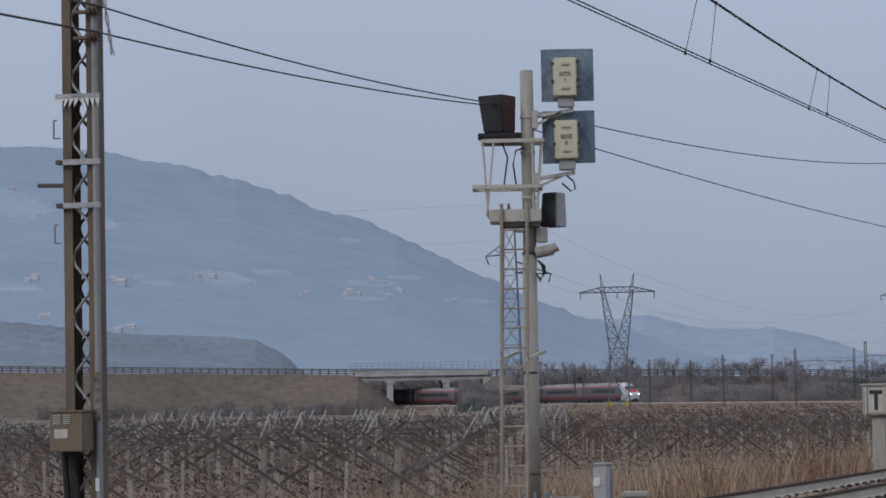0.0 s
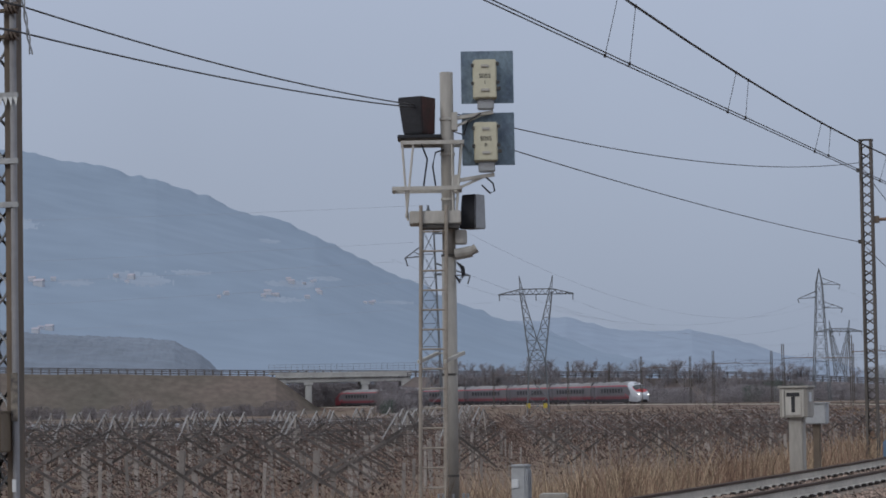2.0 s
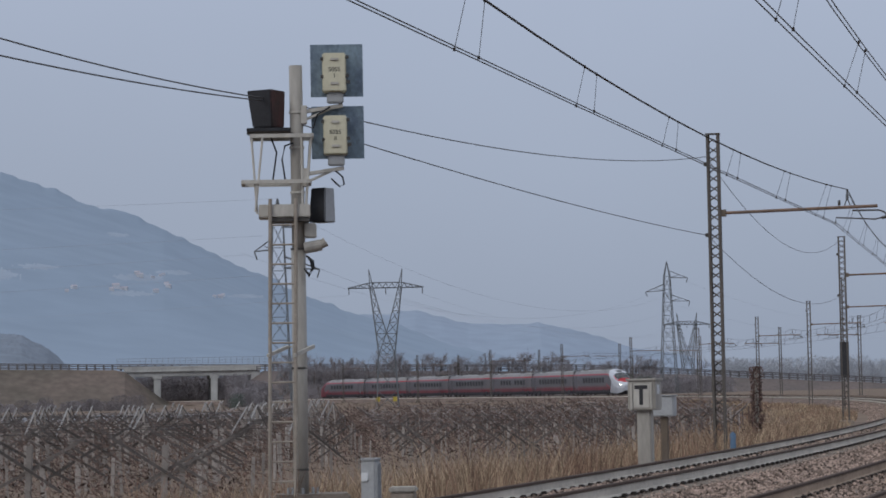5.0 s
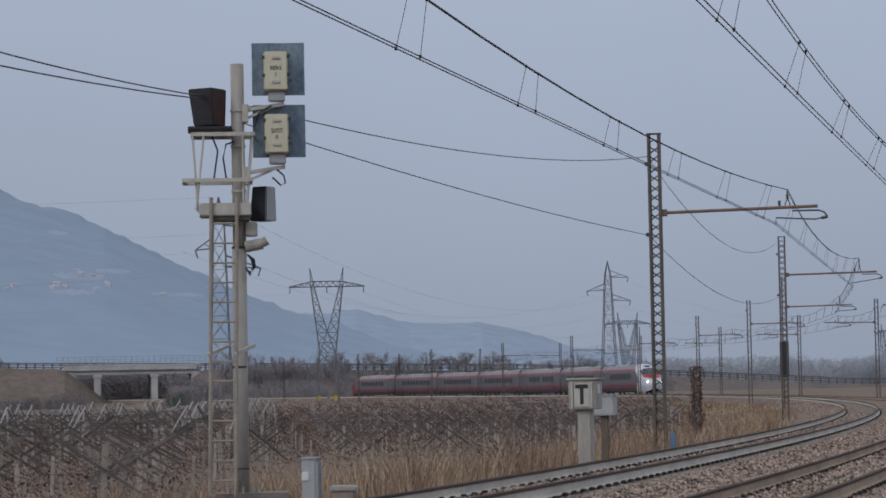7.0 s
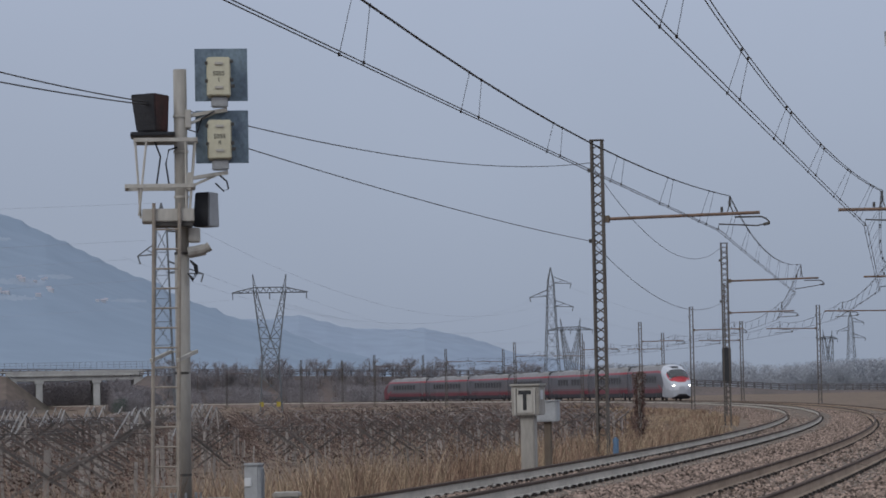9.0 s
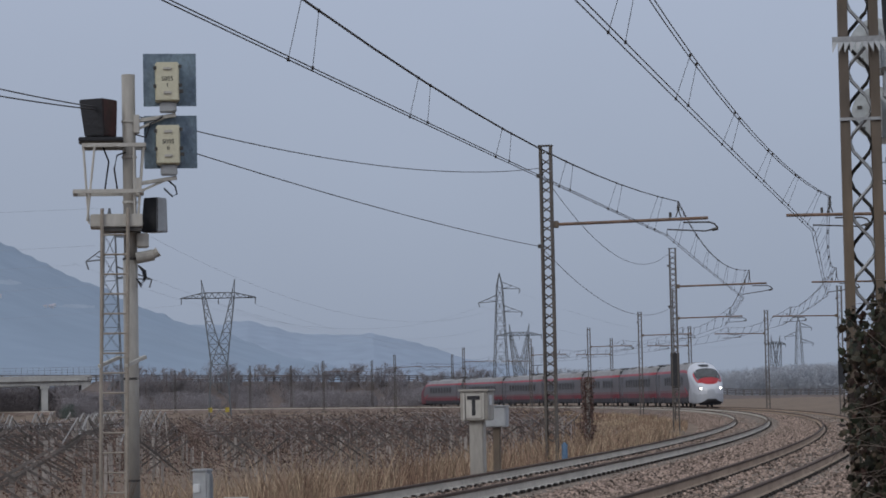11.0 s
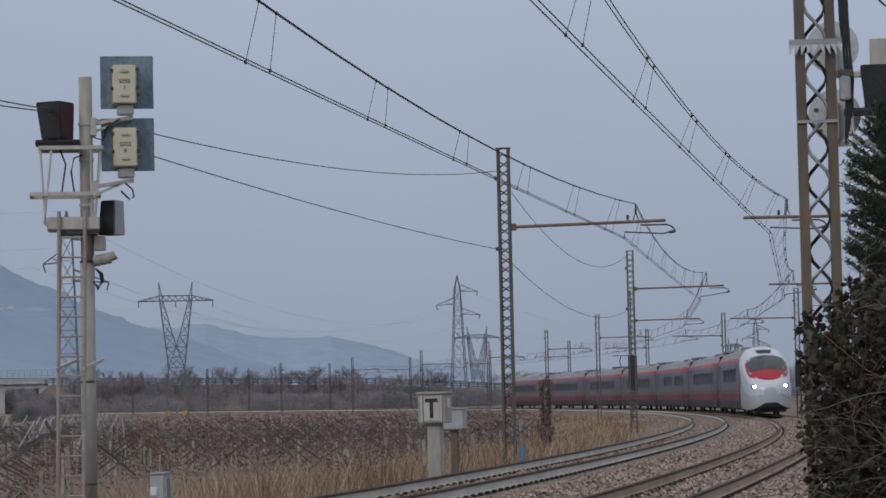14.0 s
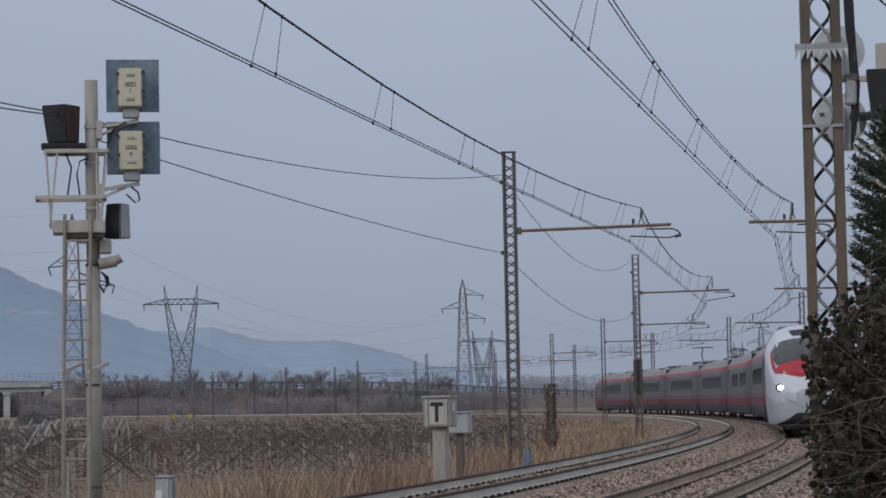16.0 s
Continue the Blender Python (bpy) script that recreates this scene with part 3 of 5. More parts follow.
def car_pose(i, nose_s):
    """Where car i stands when the train's tip is at nose_s: both its bogies on the track."""
    a, b = nose_s + CAR_ENDS[i], nose_s + CAR_ENDS[i + 1]
    p, q = on(a + 4.5), on(b - 4.5)
    d = (q - p).normalized()
    yaw = math.atan2(-d.x, d.y)
    front, rear = p - d * 4.5, q + d * 4.5
    m = Matrix.Rotation(yaw, 4, "Z") @ Matrix.Rotation(-0.02, 4, "Y")
    if i == 6:
        return Matrix.Translation(rear) @ Matrix.Rotation(yaw + math.pi, 4, "Z") @ Matrix.Rotation(0.02, 4, "Y")
    return Matrix.Translation(front) @ m


def motions():
    for i, car in CARS:
        walk(car, [(t, car_pose(i, NOSE_S - SPEED * t)) for t in [k * 0.5 for k in range(33)]])


# ---- the signal, seen from behind, with its ladder ----


def lettering(name, text, size, mat, parent, m):
    cu = bpy.data.curves.new(name, "FONT")
    cu.body, cu.size, cu.extrude, cu.align_x, cu.align_y = text, size, 0.002, "CENTER", "CENTER"
    tmp = bpy.data.objects.new(name, cu)
    scene.collection.objects.link(tmp)
    me = bpy.data.meshes.new_from_object(tmp.evaluated_get(bpy.context.evaluated_depsgraph_get()))
    bpy.data.objects.remove(tmp)
    me.materials.clear()
    me.materials.append(mat)
    ob = new(name, me)
    ob.parent, ob.matrix_basis = parent, m
    return ob


def hooded_box(name, parent, x, y, z, w, d, h, lean, m1, m2, turn=-32):
    """A box that widens towards the top and front; its right side takes the second material."""
    bm = bmesh.new()
    box(bm, -w / 2, w / 2, -d / 2, d / 2, 0, h, 0.012)
    for v in bm.verts:
        f = v.co.z / h
        v.co.x += (f - 0.5) * lean * (-1 if v.co.x < 0 else 0.3)
        v.co.y += (f - 0.5) * lean * (-1 if v.co.y < 0 else 0.2)
    for f in bm.faces:
        f.material_index = 1 if f.normal.x > 0.6 else 0
    ob = part(name, bm, (m1, m2), parent)
    ob.matrix_basis = Matrix.Translation((x, y, z)) @ Matrix.Rotation(radians(turn), 4, "Z")
    return ob


def build_signal():
    sig = thing("railway_signal", "grey signal post with two square boards and a ladder", "signal", Matrix.Translation((-4.685, 35.70, 0.0)) @ Matrix.Rotation(radians(8), 4, "Z"))
    part("pole", tubed([(-0.022, 0, -0.3), (-0.004, 0, 3.2)], 0.102, 20, 0.096), M_POLE, sig, smooth=True)
    part("upper_pole", tubed([(0, 0, 3.2), (0, 0, 5.66)], 0.088, 20), M_POLE, sig, smooth=True)
    for z in (0.28, 1.62, 3.2, 3.62, 3.95, 4.55, 5.02):
        part("band", tubed([(-0.02 if z < 2 else 0, 0, z), (-0.02 if z < 2 else 0, 0, z + 0.03)], 0.106 if z < 3.3 else 0.10, 16), M_DARKSTEEL if z < 3.3 else M_CREAM, sig)
    foot = part("footing", boxed(-0.38, 0.62, -0.35, 0.35, -0.9, -0.02, 0.03), M_CONC, sig)
    for a in range(8):
        x, y = 0.19 * math.cos(a * math.pi / 4), 0.19 * math.sin(a * math.pi / 4)
        part("bolt", tubed([(x, y, -0.02), (x, y, 0.06)], 0.022, 6), M_STEEL, sig)
    for zc, mark, cz in ((5.60, "I", 5.55), (4.77, "II", 4.715)):
        board = part("board", boxed(0.20, 0.90, 0.10, 0.112, zc - 0.352, zc + 0.352, 0.003), M_BOARD, sig, "square blue-grey metal board, streaked")
        case = part("lamp_case", boxed(0.355, 0.67, -0.16, 0.10, cz - 0.26, cz + 0.26, 0.018), M_CASE, sig, "cream painted lamp case with black letters")
        part("case_door", boxed(0.365, 0.66, -0.178, -0.158, cz - 0.25, cz + 0.25, 0.008), M_CASE, case)
        for dz in (0.17, -0.15):
            part("handle", boxed(0.46, 0.565, -0.20, -0.178, cz + dz - 0.018, cz + dz + 0.018, 0.006), M_CREAM, case)
        for dx, dz in ((0.35, 0.18), (0.35, -0.06), (0.675, 0.20), (0.675, -0.05), (0.69, -0.13)):
            part("latch", boxed(dx - 0.02, dx + 0.03, -0.17, -0.13, cz + dz - 0.022, cz + dz + 0.022, 0.004), M_DARKSTEEL, case)
        up = Matrix.Rotation(radians(90), 4, "X")
        lettering("letters", "S05S", 0.082, M_BLACK, case, Matrix.Translation((0.512, -0.181, cz + 0.035)) @ up)
        lettering("letters", mark, 0.08, M_BLACK, case, Matrix.Translation((0.512, -0.181, cz - 0.05)) @ up)
        part("socket", boxed(0.41, 0.63, -0.11, 0.06, cz - 0.40, cz - 0.262, 0.015), M_GREYBOX, sig)
        bm = bmesh.new()
        z = cz - 0.43
        bar(bm, (0.08, 0, z - 0.08), (0.62, 0, z), 0.10, 0.045)
        bar(bm, (0.08, 0, z - 0.20), (0.45, 0, z - 0.04), 0.06, 0.03)
        box(bm, 0.06, 0.14, -0.09, 0.09, z - 0.24, z + 0.0, 0.006)
        part("bracket", bm, M_CREAM, sig)
        part("cable", tubed([(0.5, -0.02, z - 0.03), (0.60, -0.03, z - 0.12), (0.62, -0.03, z - 0.22), (0.56, -0.02, z - 0.25), (0.45, 0, z - 0.14)] if mark == "II" else [(0.45, -0.05, z - 0.02), (0.28, -0.06, z - 0.12), (0.22, -0.02, z - 0.3)], 0.013, 6), M_BLACK, sig)
    # shunting heads
    hooded_box("signal_head", sig, -0.385, -0.10, 4.825, 0.34, 0.34, 0.49, 0.05, M_BLACK, M_MAROON)
    part("head_plate", boxed(-0.66, -0.08, -0.34, 0.20, 4.755, 4.805, 0.01), M_BLACK, sig)
    hooded_box("rear_head", sig, 0.33, 0.28, 3.58, 0.24, 0.26, 0.46, -0.03, M_BLACK, M_GREYBOX)
    # cage round the head, and the platform
    ringed = lambda z, x0, x1, y0, y1, t: part("cage_rail", (lambda bm: (bar(bm, (x0, y0, z), (x1, y0, z), t, 0.05), bar(bm, (x0, y1, z), (x1, y1, z), t, 0.05), bar(bm, (x0, y0, z), (x0, y1, z), t, 0.05), bar(bm, (x1, y0, z), (x1, y1, z), t, 0.05), bm)[-1])(bmesh.new()), M_CREAM, sig)
    ringed(4.70, -0.60, 0.20, -0.32, 0.18, 0.04)
    ringed(4.09, -0.72, 0.16, -0.36, 0.18, 0.045)
    for x, y, x2, y2 in ((-0.60, -0.32, -0.54, -0.32), (-0.45, -0.32, -0.56, -0.34), (0.06, -0.32, 0.06, -0.32), (0.19, -0.30, 0.10, -0.32), (-0.60, 0.18, -0.54, 0.18), (0.18, 0.18, 0.10, 0.18)):
        part("cage_upright", tubed([(x, y, 4.70), (x2, y2, 3.70)], 0.017, 6), M_CREAM, sig)
    part("platform", boxed(-0.52, 0.16, -0.36, 0.20, 3.62, 3.79, 0.012), M_CREAM, sig)
    part("platform_grating", boxed(-0.36, 0.14, -0.33, 0.16, 3.565, 3.615), M_DARKSTEEL, sig)
    for pts in ([(-0.38, -0.05, 4.80), (-0.27, -0.06, 4.5), (-0.33, -0.06, 4.1)], [(-0.05, -0.1, 4.62), (-0.16, -0.12, 4.58), (-0.2, -0.12, 4.4), (-0.16, -0.12, 4.1)]):
        part("cable", tubed(pts, 0.013, 6), M_BLACK, sig)
    # ladder
    for x0, x1 in ((-0.44, -0.365), (-0.105, -0.03)):
        part("ladder_stile", tubed([(x0, -0.55, -0.3), (x1, -0.38, 3.86)], 0.024, 8), M_LADDER, sig)
    for k in range(14):
        z = 0.16 + k * 0.258
        f = (z + 0.3) / 4.16
        part("ladder_rung", tubed([(-0.44 + 0.075 * f, -0.55 + 0.17 * f, z), (-0.105 + 0.075 * f, -0.55 + 0.17 * f, z)], 0.014, 6), M_LADDER, sig)
    for x in (-0.43, -0.085):
        bm = bmesh.new()
        bar(bm, (x, -0.50, 1.80), (x + 0.26, -0.02, 1.92), 0.035, 0.045)
        part("ladder_stay", bm, M_CREAM, sig)
    part("stay_tie", tubed([(-0.17, 0.0, 1.92), (0.17, 0.0, 1.92)], 0.012, 6), M_CREAM, sig)
    # horn and junction box under the platform
    part("junction_box", boxed(0.08, 0.24, -0.14, 0.1, 3.36, 3.55, 0.015), M_CREAM, sig)
    bm = tubed([(0.08, -0.10, 3.22), (0.20, -0.12, 3.24), (0.30, -0.13, 3.26)], 0.075, 12, 0.075)
    part("horn", bm, M_POLE, sig)
    part("horn_mouth", tubed([(0.28, -0.13, 3.25), (0.36, -0.14, 3.30)], 0.05, 12, 0.065), M_POLE, sig)
    for k in range(3):
        part("cable_loop", tubed([(0.10, -0.1, 3.12), (0.15 + 0.02 * k, -0.13, 3.05), (0.17 + 0.015 * k, -0.13, 2.96), (0.13, -0.12, 2.88 - 0.02 * k), (0.07, -0.1, 2.95)], 0.011, 6), M_BLACK, sig)


# ---- far things: motorway bank, bridge, hills ----
M_BANK = material("bank_grass", (0.134, 0.104, 0.088), 0.95, vary=0.5, size=0.045, fine=0.5, dark=(0.088, 0.077, 0.062))
# hill, ridge, clearing and knoll colours hold the blue of distance haze
M_HILL = material("far_hill_haze_blue", (0.212, 0.272, 0.352), 1.0, vary=0.13, size=0.006, fine=0.02, bump=0, dark=(0.178, 0.234, 0.302))
M_RIDGE = material("far_ridge_haze_blue", (0.238, 0.293, 0.376), 1.0, vary=0.15, size=0.006, fine=0.03, bump=0, dark=(0.218, 0.270, 0.345))
# dark rail steel with haze mixed into its colour
M_RAILFAR = material("guard_rail_haze_tint", (0.135, 0.13, 0.14), 0.7, 0.1, vary=0.3)
M_CLEARING = material("far_clearing_hazed", (0.272, 0.326, 0.405), 1.0, vary=0.15, size=0.01, fine=0.08, bump=0)
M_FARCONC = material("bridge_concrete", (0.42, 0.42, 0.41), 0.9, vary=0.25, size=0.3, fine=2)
M_KNOLL = material("knoll_wood_hazed", (0.165, 0.198, 0.248), 1.0, vary=0.3, size=0.012, fine=0.10, bump=0)
M_PYLONGREY = material("fence_grey", (0.24, 0.26, 0.29), 0.7, 0.1, vary=0.2)
M_SCRUB = material("bank_scrub", (0.142, 0.115, 0.108), 0.95, vary=0.4, size=0.12, fine=1.2, dark=(0.10, 0.088, 0.085))
BANK = ((-330, 585, 13.0), (-207, 616, 10.1), (-128.6, 637, 7.95), (-97, 643, 7.35), (-17, 652, 5.7), (22, 657, 3.3), (62, 661, 0.8), (170, 675, -0.7))


def bank_piece(pts, name, label, taper=None, mat=M_BANK):
    bm = bmesh.new()
    rings = []
    n = 40
    for (a, b) in zip(pts, pts[1:]):
        A, B = Vector(a), Vector(b)
        for i in range(n):
            p = A.lerp(B, i / (n - 1))
            z = p.z
            w = max(0.5, (z + 1.6) * 1.7)
            if taper:
                gap = (p - Vector(taper)).length
                z = -1.6 + (z + 1.6) * min(1.0, gap / 13.0)
                w = max(0.5, (z + 1.6) * 1.7)
            j = 0.3 * noise.noise(Vector((p.x * 0.07, 0, 0)))
            rings.append([bm.verts.new((p.x + 0.2 * q, p.y - q, zz + (j if 0 < k < 5 else 0))) for k, (q, zz) in enumerate(((w + 14, -1.75), (w, -0.9), (w * 0.55, z * 0.45 - 0.6), (0.6, z - 0.55), (0, z - 0.45), (-14, z - 0.45), (-14 - w, -1.7)))])
    for a, b in zip(rings, rings[1:]):
        for k in range(6):
            bm.faces.new((a[k], b[k], b[k + 1], a[k + 1]))
    for rr in (rings[0], rings[-1]):
        bm.faces.new(rr)
    bmesh.ops.recalc_face_normals(bm, faces=bm.faces)
    tagged(part(name, bm, mat, smooth=False), label, "embankment", kind="structure")


def build_far():
    bank_piece(BANK[:2] + ((-113.8, 640, 7.75),), "embankment", "grassy motorway embankment in the distance", (-113.8, 640, 7.75))
    bank_piece(((-106.0, 641, 7.4),) + BANK[3:], "embankment", "low brown motorway embankment beyond the railway", (-106.0, 641, 7.4), M_SCRUB)
    # bridge
    a, b = Vector(BANK[2]), Vector(BANK[3])
    d = (b - a)
    m = Matrix.Translation(a) @ Matrix.Rotation(math.atan2(d.y, d.x), 4, "Z")
    L = d.length
    br = thing("bridge", "pale concrete motorway bridge over the railway", "bridge", m, kind="structure")
    part("deck", boxed(2.6, L + 3, -0.5, 27, -0.95, 0.0, 0.05), M_FARCONC, br)
    part("parapet", boxed(1.0, L + 6, -0.55, -0.3, 0.0, 0.35), M_FARCONC, br)
    for k in range(29):
        part("fence_post", boxed(1 + k * 1.35, 1.1 + k * 1.35, -0.35, -0.25, 0.3, 2.3), M_PYLONGREY, br)
    for z in (1.0, 1.6, 2.25):
        part("fence_rail", boxed(1.0, L + 8, -0.33, -0.29, z, z + 0.07), M_PYLONGREY, br)
    for y in (0.2, 4.2, 8.2, 12.2, 16.2, 20.2, 24.2):
        part("girder", boxed(4.5, L + 1, y, y + 0.7, -2.0, -0.95), M_FARCONC, br)
    for x in (10.5, 24.0):
        for y in (0.8, 6.2, 11.5, 17, 23):
            part("pier", boxed(x - 0.8, x + 0.8, y - 0.6, y + 0.6, -9.6, -2.7, 0.1), M_FARCONC, br)
        part("pier_cap", boxed(x - 1.1, x + 1.1, 0, 26, -2.7, -2.0, 0.08), M_FARCONC, br)
    for x in (3.0, L + 0.6):
        part("abutment", boxed(x, x + 2.2, 0, 26, -3.6, -0.96, 0.08), M_FARCONC, br)
    # railings along the motorway
    rail = thing("guard_rail", "dark steel guard rail along the motorway edge", "guard rail")
    verts, faces = [], []
    for p, q in zip(BANK, BANK[1:]):
        A, B = Vector(p), Vector(q)
        n = max(2, int((B - A).length / 2.0))
        for z in (0.0, 0.55, 0.95):
            part("beam", bar(bmesh.new(), A + Vector((0, -0.3, z)), B + Vector((0, -0.3, z)), 0.10, 0.24), M_RAILFAR, rail)
        for i in range(n):
            c = A.lerp(B, i / n)
            k = len(verts)
            verts += [(c.x + x, c.y - 0.3 + y, c.z + z) for z in (-0.5, 1.05) for x, y in ((-0.22, -0.06), (0.22, -0.06), (0.22, 0.06), (-0.22, 0.06))]
            faces += [(k, k + 1, k + 5, k + 4), (k + 1, k + 2, k + 6, k + 5), (k + 2, k + 3, k + 7, k + 6), (k + 3, k, k + 4, k + 7), (k + 4, k + 5, k + 6, k + 7)]
    stuff("railing", verts, faces, M_RAILFAR, "", "", rail)


RIDGE = ((-0.52, 410), (-0.40, 468), (-0.326, 466), (-0.286, 455), (-0.238, 403), (-0.210, 356), (-0.180, 302), (-0.142, 208), (-0.113, 150), (-0.097, 126), (-0.075, 88), (-0.05, 55), (-0.02, 22), (0.03, 8), (0.16, 4))
RIDGE_FAR = ((-0.20, 90), (-0.15, 110), (-0.113, 142), (-0.100, 141), (-0.088, 146), (-0.078, 136), (-0.0685, 122), (-0.055, 117), (-0.042, 122), (-0.027, 102), (-0.010, 78), (0.03, 34), (0.08, 18), (0.16, 10))


def hill_z(a, f, line=RIDGE, r1=3000):
    """Height of the far hill at azimuth a, f of the way up its slope."""
    crest = float(np.interp(a, [p[0] for p in line], [p[1] for p in line])) / 4800 * r1
    crest += (5 * noise.noise(Vector((a * 60, 0, 0))) + 3 * noise.noise(Vector((a * 240, 0, 7)))) * f ** 40
    return crest * (f ** 1.15) + (f * (1 - f)) * 70 * noise.noise(Vector((a * 8 + f * 2, f * 2.5, 2))) + 2 * f * noise.noise(Vector((a * 60, f * 9, 5))) - 3


def slope_sheet(name, label, az, rr, height, mat, r0, r1, second=None):
    verts, faces = [], []
    for f in rr:
        for a in az:
            r = r0 + (r1 - r0) * f
            verts.append((r * math.sin(a), r * math.cos(a), height(a, f)))
    n = len(az)
    for i in range(len(rr) - 1):
        for j in range(n - 1):
            k = i * n + j
            faces.append((k, k + 1, k + n + 1, k + n))
    me = bpy.data.meshes.new(name)
    me.from_pydata(verts, [], faces)
    me.materials.append(mat)
    if second:
        me.materials.append(second[0])
        for p in me.polygons:
            c = p.center
            d = math.hypot(c.x, c.y)
            a, up = math.atan2(c.x, c.y), (c.z - 1.3) / d
            rough = 0.55 * noise.noise(Vector((a * 420, up * 900, 0))) + 0.35 * noise.noise(Vector((a * 1300, up * 2600, 4)))
            for u0, v0, w, h in second[1]:
                u, v = (a - u0) / w, (up - v0) / h
                v += u * 0.45
                if u * u + v * v < 1 + 1.6 * rough:
                    p.material_index = 1
    me.shade_smooth()
    tagged(new(name, me), label, "hill", kind="structure")


# azimuth, rise, half width and half height of the pale fields on the slope
CLEARINGS = ((-0.322, 0.0748, 0.015, 0.0045), (-0.288, 0.067, 0.007, 0.0018), (-0.320, 0.0437, 0.010, 0.0012), (-0.244, 0.046, 0.010, 0.0024), (-0.268, 0.045, 0.007, 0.0010), (-0.226, 0.048, 0.008, 0.0009), (-0.189, 0.0435, 0.009, 0.0013), (-0.197, 0.0594, 0.004, 0.0007), (-0.192, 0.0377, 0.008, 0.0009), (-0.176, 0.0452, 0.006, 0.0008), (-0.31, 0.022, 0.012, 0.0012), (-0.15, 0.036, 0.006, 0.0007))


def build_hills():
    slope_sheet("hill", "long wooded hill with pale clearings beyond the valley, coloured blue for haze", np.linspace(-0.40, 0.16, 1000), np.linspace(0, 1, 170), hill_z, M_HILL, 1500, 3000, (M_CLEARING, CLEARINGS))
    slope_sheet("hill", "low ridge at the end of the valley, coloured pale blue for haze", np.linspace(-0.20, 0.16, 500), np.linspace(0, 1, 50), lambda a, f: hill_z(a, f, RIDGE_FAR, 4200), M_RIDGE, 3200, 4200)

    def knoll(a, f):
        h = float(np.interp(a, (-0.42, -0.32, -0.285, -0.262, -0.245, -0.232, -0.222, -0.212, -0.19), (48, 45, 39, 37, 36, 34, 27, 14, 3)))
        return h * math.sin(min(1.0, f * 1.2) * math.pi / 2) + 1.6 * f * noise.noise(Vector((a * 260, f * 26, 1))) + 0.9 * f * noise.noise(Vector((a * 900, f * 80, 1))) - 2

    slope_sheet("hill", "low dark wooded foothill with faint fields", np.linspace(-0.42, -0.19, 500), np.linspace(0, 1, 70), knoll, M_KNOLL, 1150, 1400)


# ---- the vineyard ----
M_LANE = material("lane_gravel", (0.20, 0.205, 0.222), 0.95, vary=0.3, size=0.06, fine=0.8, dark=(0.15, 0.15, 0.16))
M_FARWOOD = material("far_trellis_wood", (0.215, 0.194, 0.190), 0.9, vary=0.3, spread=0.9, island=True, bump=0)
M_PAPERWOOD = material("pale_zinc_bracket", (0.38, 0.38, 0.385), 0.8, 0.0, vary=0.3, size=3, fine=20, spread=0.3)
ROW_AZ = radians(-7.0)


def build_vineyard():
    rnd = random.Random(5)
    ux, uy = math.sin(ROW_AZ), math.cos(ROW_AZ)
    posts = []
    for row in range(-36, 18):
        for k in range(0, 44):
            along, across = 46 + k * 5.6 + (row % 2) * 2.4 + rnd.uniform(-0.4, 0.4), row * 3.7 + rnd.uniform(-0.25, 0.25)
            x, y = ux * along + uy * across, uy * along - ux * across
            q, s = offset_of(x, y)
            far = 185 + 80 * smooth(-0.22, -0.06, math.atan2(x, y))
            if q > -13.5 or math.hypot(x, y) < (64 if math.atan2(x, y) < -0.14 else 94) or math.hypot(x, y) > far or math.atan2(x, y) < -0.40:
                continue
            posts.append((math.hypot(x, y), x, y))
    posts.sort()

    def pergola(tall):
        """A stout post, two crossed arms made of planks, and the rails and wires that they carry."""
        pg = thing("vine_trellis", "weathered wooden vineyard trellis with crossed slanting arms", "vine trellis", group="vineyard trellises")
        part("post", boxed(-0.075, 0.075, -0.07, 0.07, -0.4, tall, 0.012), M_PALEWOOD, pg)
        for sx in (-1, 1):
            part("arm", bar(bmesh.new(), (-sx * 0.85, 0.10 * sx, 0.60), (sx * 1.35, 0.10 * sx, 1.95), 0.045, 0.075), M_WOOD, pg)
            part("wire_line", tubed([(sx * 1.28, -2.8, 1.92), (sx * 1.28, 2.8, 1.92)], 0.005, 4), M_WIRE, pg)
            part("wire_line", tubed([(sx * 0.7, -2.8, 1.56), (sx * 0.7, 2.8, 1.56)], 0.005, 4), M_WIRE, pg)
        part("stake", boxed(2.06, 2.14, -0.04, 0.04, -0.3, 1.5, 0.006), M_PALEWOOD, pg)
        part("tie", tubed([(-2.15, 0.0, 1.98), (2.15, 0.0, 1.98)], 0.006, 4), M_WIRE, pg)
        return pg

    protos = [pergola(1.22), pergola(1.75)]
    verts, faces = [], []
    for i, (d, x, y) in enumerate(posts):
        z = ground_z(x, y)
        m = Matrix.Translation((x, y, z)) @ Matrix.Rotation(-ROW_AZ + rnd.uniform(-0.10, 0.10), 4, "Z") @ Matrix.Rotation(rnd.uniform(-0.05, 0.05), 4, "Y")
        if math.atan2(x, y) > -0.14:
            # the younger vines nearer the railway have smaller trellises
            m = m @ Matrix.Diagonal((0.66, 0.75, 0.82, 1))
        if i < 2:
            protos[i].matrix_basis = m
        elif i < 170:
            copy_thing(protos[1 if rnd.random() < 0.3 else 0], m)
        else:
            for a, b, r in (((0, 0, -0.2), (0, 0, rnd.choice((1.2, 1.25, 1.8))), 0.07), ((2.1, 0.1, -0.2), (2.1, 0.1, 1.5), 0.04), ((-0.85, 0, 0.60), (1.35, 0, 1.95), 0.038), ((0.85, 0, 0.60), (-1.35, 0, 1.95), 0.038)) + ((((-2.15, 0, 1.98), (2.15, 0, 1.98), 0.03),) if rnd.random() < 0.12 else ()):
                k = len(verts)
                upright = a[0] == b[0]
